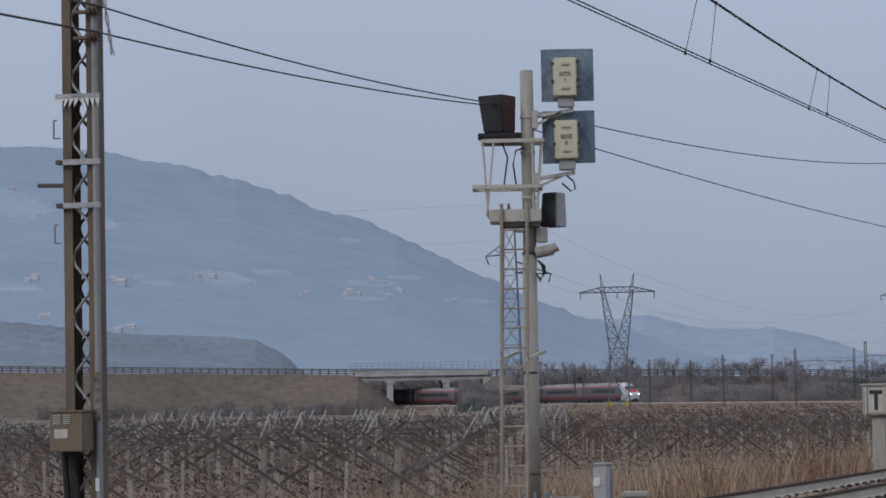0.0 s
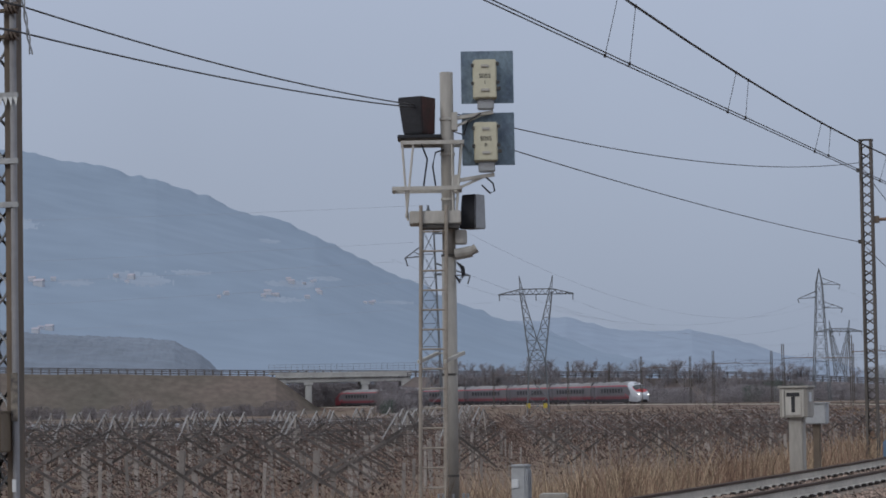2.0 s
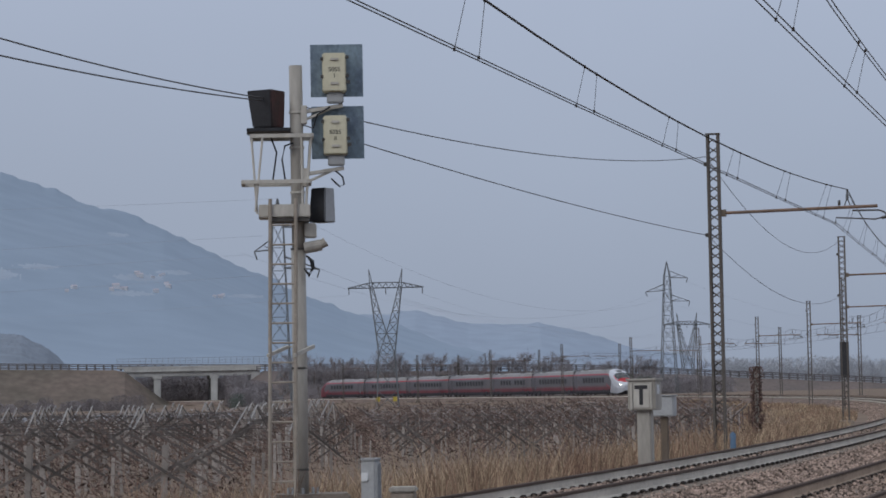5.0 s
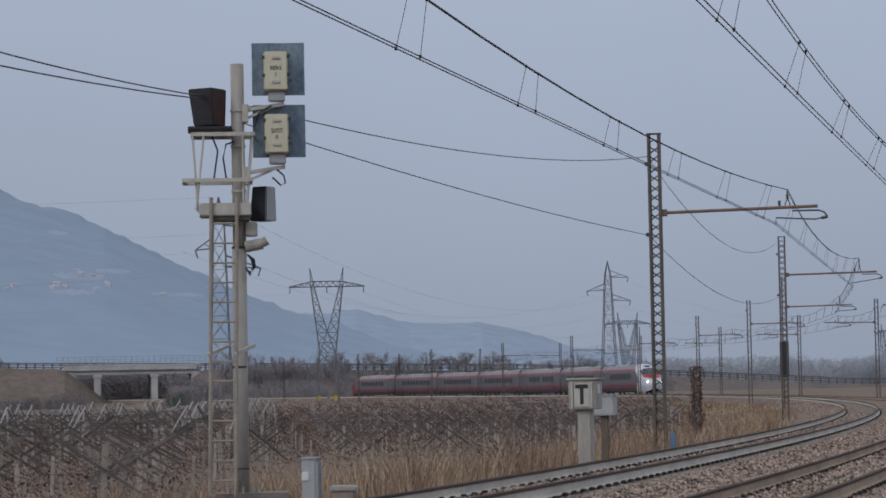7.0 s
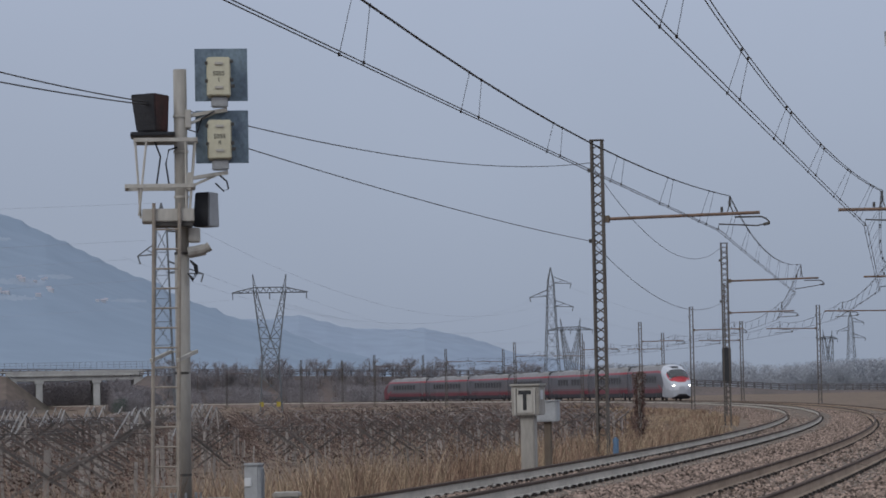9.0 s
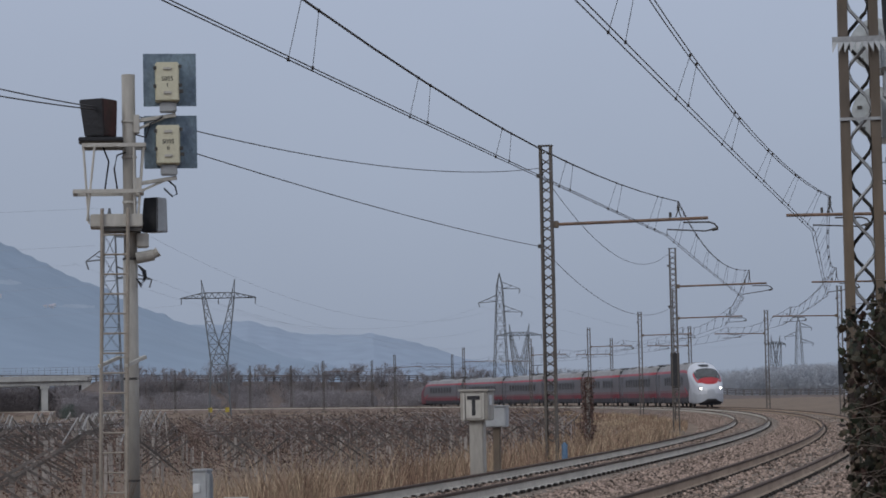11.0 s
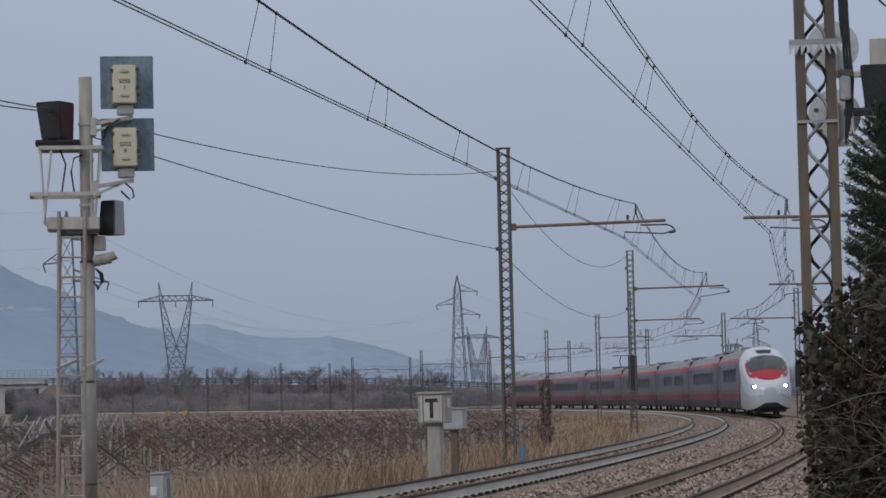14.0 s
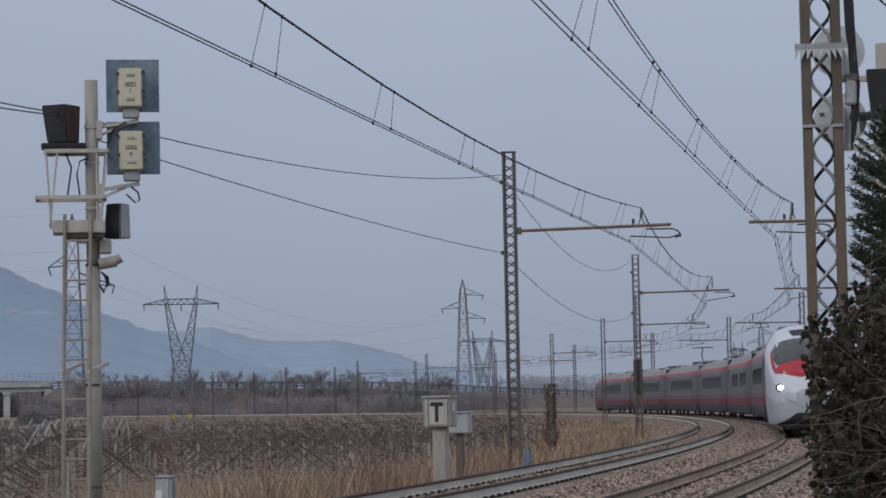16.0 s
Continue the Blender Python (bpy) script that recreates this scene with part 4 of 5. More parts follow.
                for p in (a, b):
                    for u, v in ((-r, -r), (r, -r), (r, r), (-r, r)):
                        verts.append(m @ Vector((p[0] + (u if upright else 0), p[1] + v, p[2] + (0 if upright else u))))
                faces += [(k + j, k + (j + 1) % 4, k + 4 + (j + 1) % 4, k + 4 + j) for j in range(4)] + [(k + 4, k + 5, k + 6, k + 7)]
    proto = None
    for d, x, y in posts[::2]:
        if d < 100 or math.atan2(x, y) > -0.12:
            continue
        m = Matrix.Translation((x + rnd.uniform(-1, 1), y, ground_z(x, y))) @ Matrix.Rotation(rnd.uniform(-0.12, 0.12), 4, "Y")
        if proto is None:
            proto = thing("ridge_bracket", "pale splayed bracket on top of the vine trellis", "bracket", m, "trellis brackets")
            part("stem", boxed(-0.03, 0.03, -0.03, 0.03, -0.3, 2.3), M_PALEWOOD, proto)
            part("leg", bar(bmesh.new(), (-0.52, 0, 1.35), (0.03, 0, 2.45), 0.07, 0.06), M_PAPERWOOD, proto)
            part("leg", bar(bmesh.new(), (0.42, 0, 1.55), (-0.02, 0, 2.45), 0.06, 0.05), M_WOOD, proto)
        else:
            copy_thing(proto, m)
    stuff("far_trellis", verts, faces, M_FARWOOD, "many weathered vineyard trellis posts and slanting arms", "vine trellis")
    # canes and dry leaves
    for name, count, mat, label in (("vine_canes", 30000, M_CANE, "tangle of bare brown vine canes on the trellises"), ("dry_leaves", 52000, M_DRYLEAF, "withered brown leaves hanging among the vines")):
        verts, faces = [], []
        for i in range(count):
            d, x, y = posts[int(len(posts) * rnd.random() ** 1.3)]
            x += rnd.uniform(-2.3, 2.3)
            y += rnd.uniform(-3.0, 3.0)
            z0 = ground_z(x, y)
            k = len(verts)
            if mat is M_CANE:
                z = z0 + 1.9 * rnd.random() ** 1.3
                p = Vector((x, y, z))
                dr = Vector((rnd.uniform(-1, 1), rnd.uniform(-0.6, 0.6), rnd.uniform(-0.35, 0.6))).normalized()
                L, w = rnd.uniform(0.15, 0.7), 0.004 + 0.00004 * d
                mid = p + dr * L * 0.5 + Vector((0, 0, rnd.uniform(-0.12, 0.12)))
                side = Vector((w, 0, w * 0.8))
                for c in (p, mid, p + dr * L):
                    verts += [c - side, c + side]
                faces += [(k, k + 1, k + 3, k + 2), (k + 2, k + 3, k + 5, k + 4)]
            else:
                z = z0 + 0.95 * rnd.random() ** 1.3
                r = rnd.uniform(0.025, 0.06)
                c = Vector((x, y, z))
                a, b = Vector((rnd.uniform(-1, 1), rnd.uniform(-1, 1), rnd.uniform(-1, 1))) * r, Vector((rnd.uniform(-1, 1), rnd.uniform(-1, 1), rnd.uniform(-1, 1))) * r
                verts += [c - a, c + b, c + a, c - b]
                faces.append((k, k + 1, k + 2, k + 3))
        stuff(name, verts, faces, mat, label, "vines")


def build_lane():
    """A grey farm lane along the far side of the vineyard."""
    bm = bmesh.new()
    rows = []
    for i in range(60):
        a = -0.37 + 0.245 * i / 59
        rows.append([bm.verts.new((r * math.sin(a), r * math.cos(a), z)) for r, z in ((330, -1.9), (332, -1.36), (405, -1.34), (407, -1.9))])
    for p, q in zip(rows, rows[1:]):
        for k in range(3):
            bm.faces.new((p[k], q[k], q[k + 1], p[k + 1]))
    tagged(part("road", bm, M_LANE), "pale grey farm lane behind the vineyard", "road", kind="structure")


def build_grass():
    rnd = random.Random(9)
    for name, mat, count, label in (("dry_grass", M_REED, 66000, "tall dry yellow grass along the railway bank"), ("brown_weeds", M_REED2, 46000, "brown withered weeds along the railway bank")):
        verts, faces = [], []
        for i in range(count):
            s = -25 + 300 * rnd.random() ** 1.9
            q = -6.9 - (8.0 if s < 90 else 9.0) * rnd.random() ** 1.1
            p = on(s, q)
            clump = noise.noise(Vector((p.x * 0.35, p.y * 0.35, 1.0 if mat is M_REED else 9.0)))
            if clump < -0.1 + 0.2 * rnd.random():
                continue
            z = ground_z(p.x, p.y)
            h = rnd.uniform(0.2, 0.72) * (1.0 + 0.8 * clump) * (1.45 if s < 25 else 1.0 if s < 60 else 0.5)
            w = 0.0025 + 0.00006 * p.length
            lean = Vector((rnd.uniform(-0.5, 0.5), rnd.uniform(-0.4, 0.4), 0)) * h
            b = Vector((p.x, p.y, z - 0.05))
            k = len(verts)
            verts += [b + Vector((-w, 0, 0)), b + Vector((w, 0, 0)), b + lean * 0.4 + Vector((w, 0, h * 0.6)), b + lean * 0.4 + Vector((-w, 0, h * 0.6)), b + lean + Vector((0, 0, h))]
            faces += [(k, k + 1, k + 2, k + 3), (k + 3, k + 2, k + 4)]
        stuff(name, verts, faces, mat, label, "grass")


# ---- near mast fittings ----
M_SOCKET = material("pale_pipe", (0.30, 0.30, 0.31), 0.5, 0.3, vary=0.2, size=2, fine=14)
M_STICKER = material("sticker_dark", (0.05, 0.045, 0.045), 0.6, vary=0.5, size=12, fine=40, dark=(0.25, 0.22, 0.18))
M_PAPER = material("white_label", (0.6, 0.62, 0.64), 0.7, vary=0.1)
M_BLUE = material("blue_cover", (0.12, 0.21, 0.33), 0.6, vary=0.25, size=3, fine=14)
# hedge leaves: colours lowered for the shade that the hedge stands in
M_IVY = material("ivy_leaf", (0.013, 0.021, 0.010), 0.8, vary=0.35, size=6, fine=30, spread=0.6, island=True, dark=(0.05, 0.026, 0.014))
M_IVYBROWN = material("withered_leaf", (0.034, 0.018, 0.013), 0.9, vary=0.3, size=6, fine=30, spread=0.6, island=True)
M_CREEPER = material("creeper_brown", (0.135, 0.085, 0.072), 0.9, vary=0.3, size=6, fine=30, spread=0.5, island=True)
M_TWIG = material("bare_twig", (0.15, 0.118, 0.098), 0.85, vary=0.3, size=5, fine=30)
M_NEEDLE = material("yew_needles", (0.022, 0.038, 0.020), 0.7, vary=0.3, spread=0.5, island=True)
M_BARK = material("grey_bark", (0.13, 0.105, 0.09), 0.9, vary=0.3, size=2, fine=8)
# far trees and brown thickets: twigs lightened and cooled for haze
M_FARTWIG = material("haze_greyed_twigs", (0.255, 0.238, 0.252), 0.95, vary=0.2, spread=0.3, island=True, bump=0)
# the mist before the distant wood is put into this pale colour
M_MISTTWIG = material("mist_tinted_twigs", (0.37, 0.395, 0.44), 0.95, vary=0.15, spread=0.2, island=True, bump=0)
# dark thickets, their colour raised a little for haze
M_DARKTHICKET = material("dark_thicket_twigs", (0.175, 0.158, 0.165), 0.95, vary=0.2, spread=0.3, island=True, bump=0)
M_FARGREEN = material("far_evergreen", (0.11, 0.135, 0.12), 0.95, vary=0.3, spread=0.3, island=True, bump=0)
M_PYLON = material("pylon_zinc", (0.15, 0.165, 0.18), 0.7, 0.2, vary=0.2, size=0.3, fine=2)
M_DISC = material("pale_disc", (0.42, 0.45, 0.46), 0.5, 0.1, vary=0.25, size=3, fine=14, dark=(0.28, 0.31, 0.32))
# walls and roofs of the far houses are paled and cooled for haze
M_HOUSE = material("far_house_wall", (0.48, 0.50, 0.55), 0.9, vary=0.1, size=0.05, fine=0.5, spread=0.15)
M_HOUSEROOF = material("far_house_roof", (0.40, 0.38, 0.43), 0.9, vary=0.15, size=0.05, fine=0.5)
M_YELLOW = material("yellow_plate", (0.42, 0.33, 0.05), 0.7, vary=0.2)


def spiked_collar(mast, z, w):
    bm = bmesh.new()
    box(bm, -w - 0.05, w + 0.05, -0.155, -0.125, z - 0.022, z + 0.022, 0.004)
    collar = part("spiked_collar", bm, M_STEEL, mast, "zinc anti-climb collar with spikes")
    for i in range(9):
        x = -w - 0.03 + i * (2 * w + 0.06) / 8
        bm = bmesh.new()
        q = [bm.verts.new(p) for p in ((x - 0.022, -0.16, z - 0.02), (x + 0.022, -0.16, z - 0.02), (x + (0.02 if i > 4 else -0.02), -0.19, z - 0.105), (x, -0.13, z - 0.02))]
        for f in ((0, 1, 2), (1, 3, 2), (3, 0, 2), (0, 3, 1)):
            bm.faces.new([q[k] for k in f])
        part("spike", bm, M_STEEL, collar)


def dress_masts():
    masts = [o for o in scene.objects if o.name.startswith("catenary_mast") and o.parent is None and o.location.y < 25]
    for mast in masts:
        left = mast.location.x < 0
        spiked_collar(mast, 4.02 if left else 3.89, 0.155 if left else 0.145)
        if not left:
            part("band", boxed(-0.155, 0.155, -0.13, -0.112, 3.29, 3.312), M_STEEL, mast)
            for k in range(6):
                x = 0.175 + 0.011 * k
                part("cable", tubed([(x - 0.02, -0.10, 5.6), (x, -0.12, 4.6), (x + 0.012, -0.13, 4.05), (x + 0.05 - 0.02 * (k % 2), -0.12, 3.6), (x + 0.03, -0.1, 3.12 + 0.05 * k)], 0.011, 6), M_BLACK, mast)
            part("cable_clamp", boxed(0.16, 0.27, -0.16, -0.06, 3.62, 3.68, 0.008), M_DARKSTEEL, mast)
            part("insulator_box", boxed(0.17, 0.25, -0.16, -0.04, 3.45, 3.66, 0.01), M_STEEL, mast)
            continue
        part("pipe", tubed([(0.155, -0.125, -0.9), (0.155, -0.125, 6.5)], 0.03, 10), M_SOCKET, mast, "grey steel cable pipe")
        for z in (3.44, 3.06):
            part("clamp_band", boxed(-0.165, 0.205, -0.165, -0.14, z - 0.025, z + 0.025, 0.004), M_STEEL, mast)
            part("clamp_bolt", boxed(-0.20, -0.14, -0.18, -0.12, z - 0.02, z + 0.022, 0.006), M_DARKSTEEL, mast)
        part("side_arm", boxed(-0.52, -0.17, -0.04, 0.02, 3.225, 3.26, 0.006, m=Matrix.Rotation(0.03, 4, "Y")), M_DARKSTEEL, mast)
        for z in (3.66, 2.74):
            bm = bmesh.new()
            for a, b in (((-0.24, -0.1, z), (-0.24, -0.1, z + 0.16)), ((-0.24, -0.1, z), (-0.18, -0.1, z)), ((-0.24, -0.1, z + 0.16), (-0.21, -0.1, z + 0.16))):
                tube(bm, (a, b), 0.009, 6)
            part("hook", bm, M_STEEL, mast)
        for z in (4.54, 4.77):
            bm = bmesh.new()
            box(bm, -0.02, 0.14, -0.2, -0.14, z - 0.03, z, 0.006)
            part("wire_bracket", bm, M_RUSTY, mast)
            ins = tubed([(0.12, -0.2, z), (0.24, -0.2, z + 0.02)], 0.035, 10)
            for k in range(3):
                tube(ins, [(0.14 + 0.035 * k, -0.2, z), (0.155 + 0.035 * k, -0.2, z + 0.003)], 0.055, 10)
            part("insulator", ins, M_TWIG, mast, "brown ribbed insulator")
        for k in range(2):
            pts = [(0.27 + 0.012 * math.sin(i * 0.9 + k * math.pi) + 0.011 * i * 0.6, -0.2 + 0.012 * math.cos(i * 0.9 + k * math.pi), 4.9 - i * 0.045) for i in range(13)]
            part("hanging_cable", tubed(pts, 0.008, 5), M_STEEL, mast)
        # khaki cabinet on the mast
        cab = part("cabinet", boxed(-0.30, 0.075, -0.42, -0.14, 0.905, 1.25, 0.012), M_TAN, mast, "khaki painted steel cabinet with louvres")
        cab.matrix_basis = Matrix.Translation((0.056, 0, 0.012)) @ Matrix.Diagonal((0.82, 1, 1, 1))
        part("cabinet_lid", boxed(-0.31, 0.085, -0.43, -0.13, 1.245, 1.262, 0.004), M_TAN, cab)
        for gx in (-0.215, -0.105):
            for k in range(5):
                part("louvre", boxed(gx - 0.04, gx + 0.04, -0.432, -0.416, 1.145 + k * 0.017, 1.152 + k * 0.017), M_CREAM, cab)
        part("name_plate", boxed(-0.245, -0.095, -0.428, -0.418, 1.02, 1.10, 0.003), M_CREAM, cab, "worn pale plate")
        part("sticker_strip", boxed(0.125, 0.185, -0.163, -0.156, 1.18, 1.60), M_STICKER, mast, "dark worn stickers")
        part("paper_label", boxed(0.130, 0.165, -0.163, -0.156, 0.57, 0.68), M_PAPER, mast)
        for k in range(2):
            part("conduit", tubed([(-0.14 + 0.05 * k, -0.2, 0.92), (-0.13 + 0.09 * k, -0.17, 0.6), (-0.12 + 0.12 * k, -0.14, -0.3)], 0.03, 8), M_BLACK, mast)


def wire(name, label, pts, r, mat=None):
    tagged(part(name, tubed(pts, r, 5), mat or M_WIRE), label, "cable")


def build_feeders():
    nm1, nm2 = Vector((-6.72, 22.75, 4.79)), Vector((-6.73, 22.75, 4.56))
    top = Vector((-4.72, 35.74, 5.18))
    m1a, m1b = on(20.0, OFF_L - 0.18, 7.25), on(20.0, OFF_L - 0.18, 5.19)
    m2a, m2b = on(73.0, OFF_L - 0.18, 7.6), on(73.0, OFF_L - 0.18, 5.13)
    for a, b, d in ((nm1, top + Vector((-0.28, 0.2, 0.06)), 0.10), (nm2, top + Vector((-0.28, 0.2, 0.03)), 0.08), (top - Vector((0, 0, 0.03)), m1a, 0.36), (top - Vector((0, 0, 0.27)), m1b, 0.12), (m1a, m2a, 1.3), (m1b, m2b, 0.9)):
        wire("feeder_cable", "dark cable slung between the lattice masts", sag(a, b, d, 20), 0.009)
    for a, q in ((nm1, (-9.5, -30.0, 5.7)), (nm2, (-9.5, -30.0, 5.35))):
        wire("feeder_cable", "dark cable slung towards the lattice mast", sag(a, q, 1.1, 20), 0.011)
    rm = Vector((2.95, 20.1, 4.55))
    for q in ((4.55, 20.6, 3.55), (4.5, 20.4, 3.95), (4.1, 19.0, 6.0)):
        wire("feeder_cable", "thin dark cable from the lattice mast", sag(rm, q, 0.15, 8), 0.008)


# ---- lineside cabinets ----


def build_lineside():
    m = Matrix.Translation((-0.22, 52.0, -0.15)) @ Matrix.Rotation(radians(-14), 4, "Z")
    sign = thing("marker_box", "pale box marked with a black T on a concrete post", "sign", m)
    part("post", boxed(-0.135, 0.135, -0.13, 0.13, -0.9, 1.0, 0.02), M_POLE, sign)
    body = part("box", boxed(-0.27, 0.27, -0.26, 0.26, 1.0, 1.56, 0.02), M_POLE, sign)
    part("lid", boxed(-0.30, 0.30, -0.30, 0.30, 1.555, 1.60, 0.012), M_POLE, sign)
    part("panel", boxed(-0.155, 0.155, -0.275, -0.262, 1.05, 1.50, 0.006), M_CREAM, body, "pale panel")
    part("letter_t", box(boxed(-0.125, 0.125, -0.284, -0.274, 1.40, 1.475), -0.035, 0.035, -0.284, -0.274, 1.10, 1.3995), M_BLACK, body, "black letter T")
    for sx in (-1, 1):
        part("panel_frame", boxed(sx * 0.17, sx * 0.21, -0.30, -0.262, 1.02, 1.53, 0.006), M_CREAM, body)
    part("side_notice", boxed(0.272, 0.28, -0.13, 0.05, 1.30, 1.48), M_PAPER, body)
    cab = thing("relay_cabinet", "small grey cabinet on a dark post", "cabinet", Matrix.Translation((0.15, 54.0, -0.2)) @ Matrix.Rotation(radians(-14), 4, "Z"))
    part("post", boxed(-0.07, 0.07, -0.05, 0.05, -0.9, 0.92, 0.01), M_RUSTY, cab)
    part("body", boxed(-0.22, 0.22, -0.16, 0.16, 0.90, 1.30, 0.02), M_GREYBOX, cab)
    part("cap", boxed(-0.24, 0.24, -0.18, 0.18, 1.295, 1.325, 0.01), M_GREYBOX, cab)
    bx = thing("cable_pillar", "grey plastic cable pillar with ribbed side", "cabinet", Matrix.Translation((-3.79, 35.8, -0.5)) @ Matrix.Rotation(radians(-20), 4, "Z"))
    part("body", boxed(-0.11, 0.11, -0.09, 0.09, -0.2, 0.90, 0.02), M_GREYBOX, bx)
    part("cap", boxed(-0.12, 0.12, -0.10, 0.10, 0.895, 0.93, 0.015), M_GREYBOX, bx)
    for k in range(3):
        part("rib", boxed(0.105, 0.125, -0.06 + 0.05 * k, -0.04 + 0.05 * k, 0.0, 0.86, 0.004), M_GREYBOX, bx)
    part("lock_cover", boxed(-0.09, 0.01, -0.115, -0.088, 0.62, 0.74, 0.01), M_PAPER, bx)
    part("door_line", boxed(-0.09, 0.09, -0.096, -0.089, 0.30, 0.33), M_DARKSTEEL, bx)
    low = thing("low_pit", "low concrete cable pit with pale lid", "cable pit", Matrix.Translation((-3.13, 33.35, -0.55)))
    part("pit", boxed(-0.15, 0.15, -0.15, 0.15, -0.2, 0.62, 0.02), M_CONC, low)
    part("lid", boxed(-0.165, 0.165, -0.165, 0.165, 0.615, 0.68, 0.015), M_POLE, low)
    blue = thing("blue_cover", "faded blue cover at the foot of the lattice mast", "cover", Matrix.Translation(on(20.0, OFF_L + 0.32, -0.45)))
    part("sheet", boxed(-0.07, 0.08, -0.1, 0.1, -0.3, 0.52, 0.04), M_BLUE, blue)
    # the signal on the other side, seen between the lattice
    sig = thing("railway_signal", "signal post with two round pale discs beside the lattice mast", "signal", Matrix.Translation((5.20, 35.6, 0)) @ Matrix.Rotation(radians(-8), 4, "Z"))
    part("pole", tubed([(0.60, 0.1, -0.8), (0.60, 0.1, 5.92)], 0.12, 16), M_POLE, sig, smooth=True)
    for z in (5.837, 4.931):
        disc = part("disc", tubed([(0, 0.05, z), (0, 0.07, z)], 0.345, 40), M_DISC, sig, "round pale signal disc")
        part("lamp_case", boxed(-0.13, 0.05, -0.14, 0.05, z - 0.36, z + 0.20, 0.02), M_GREYBOX, sig)
        part("arm", boxed(-0.1, 0.56, -0.02, 0.04, z - 0.42, z - 0.34, 0.01), M_CREAM, sig)
        for dx, dz in ((-0.24, 0.08), (-0.2, -0.20)):
            part("stud", boxed(dx - 0.03, dx + 0.03, 0.03, 0.052, z + dz - 0.02, z + dz + 0.02), M_DARKSTEEL, disc)
    hooded_box("signal_head", sig, 0.60, -0.30, 5.0, 0.46, 0.42, 0.52, 0.05, M_BLACK, M_MAROON, 0)
    part("head_plate", boxed(0.12, 0.9, -0.55, 0.0, 4.90, 4.96, 0.01), M_BLACK, sig)
    for x in (0.22, 0.5, 0.82):
        part("cage_upright", tubed([(x, -0.5, 4.90), (x + 0.05, -0.5, 3.4)], 0.02, 6), M_CREAM, sig)
    part("cage_rail", boxed(0.1, 0.95, -0.53, -0.47, 4.02, 4.10, 0.01), M_CREAM, sig)
    # ivy-grown stump of a pole
    pole = thing("overgrown_post", "old post overgrown with reddish brown creeper", "post", Matrix.Translation((3.47, 95.0, -0.6)))
    part("pole", tubed([(0, 0, -0.4), (0.02, 0, 2.45)], 0.07, 8), M_POLE, pole)
    rnd = random.Random(3)
    verts, faces = [], []
    for i in range(2200):
        z = rnd.uniform(0.0, 2.5)
        r = (0.22 + 0.12 * noise.noise(Vector((z * 2, 0, 4)))) * math.sqrt(rnd.random())
        a = rnd.uniform(0, 6.28)
        c = Vector((r * math.cos(a), r * math.sin(a), z))
        u, v = (Vector((rnd.uniform(-1, 1), rnd.uniform(-1, 1), rnd.uniform(-1, 1))) * 0.035 for _ in range(2))
        k = len(verts)
        verts += [c - u, c + v, c + u, c - v]
        faces.append((k, k + 1, k + 2, k + 3))
    stuff("creeper", verts, faces, M_CREEPER, "reddish brown creeper", "", pole)


# ---- hedge of ivy beside the camera, and an evergreen above it ----


def build_hedge():
    rnd = random.Random(17)
    hedge = thing("ivy_hedge", "dense dark ivy hedge with withered leaves and bare twigs", "hedge", Matrix.Translation((2.52, 17.0, -0.5)))

    def edge(z):
        return -0.21 + 0.07 * noise.noise(Vector((z * 2.2, 1, 0))) + (0.10 if z < 0.35 else 0.0) + max(0.0, z - 2.3) * 0.22

    outline = ((0, -0.5), (0.28, -0.36), (0.5, -0.42), (0.42, -0.05), (0.62, 0.22), (0.3, 0.30), (0, 0.62), (-0.3, 0.30), (-0.62, 0.22), (-0.42, -0.05), (-0.5, -0.42), (-0.28, -0.36))
    for name, count, mat, label in (("leaves", 26000, M_IVY, "dark green ivy leaves"), ("dead_leaves", 11000, M_IVYBROWN, "brown withered leaves")):
        verts, faces = [], []
        n = 0
        while n < count:
            z, x, y = rnd.uniform(-0.1, 3.0), rnd.uniform(-0.3, 2.2), rnd.uniform(-0.7, 0.9)
            top = 2.25 + 0.42 * smooth(-0.1, 0.5, x) + 0.25 * noise.noise(Vector((x * 3, y * 2, 0)))
            if x < edge(z) or z > top:
                continue
            n += 1
            r = rnd.uniform(0.010, 0.030) + 0.016 * rnd.random() ** 3
            q = Euler((rnd.uniform(0.3, 2.6), rnd.uniform(-1.1, 1.1), rnd.uniform(-1.5, 1.5))).to_matrix()
            k = len(verts)
            verts.append(Vector((x, y, z)) + q @ Vector((0, 0, 0.12 * r)))
            for a, b in outline:
                verts.append(Vector((x, y, z)) + q @ Vector((a * r * 1.7, b * r * 1.7, -0.15 * r * abs(a))))
            faces += [(k, k + 1 + j, k + 1 + (j + 1) % 12) for j in range(12)]
        stuff(name, verts, faces, mat, label, "", hedge)
    for i in range(560):
        p = Vector((rnd.uniform(-0.15, 1.1), rnd.uniform(-1.0, -0.4), rnd.uniform(-0.1, 2.75)))
        d = Vector((rnd.uniform(-1, 0.7), rnd.uniform(-0.6, 0.2), rnd.uniform(-0.45, 0.9))).normalized()
        L = rnd.uniform(0.3, 1.0)
        if p.x < 0.1 or (p.z > 1.8 and p.x < 0.7):
            L *= 0.45 if p.z < 1.8 else 0.2
        pts = [p]
        for k in range(5):
            d = (d + Vector((rnd.uniform(-0.35, 0.35), rnd.uniform(-0.2, 0.2), rnd.uniform(-0.35, 0.25)))).normalized()
            pts.append(pts[-1] + d * L / 5)
        part("twig", tubed(pts, rnd.uniform(0.0015, 0.0042), 4, 0.001), M_TWIG, hedge)
    for i in range(14):
        x = rnd.uniform(0.0, 1.9)
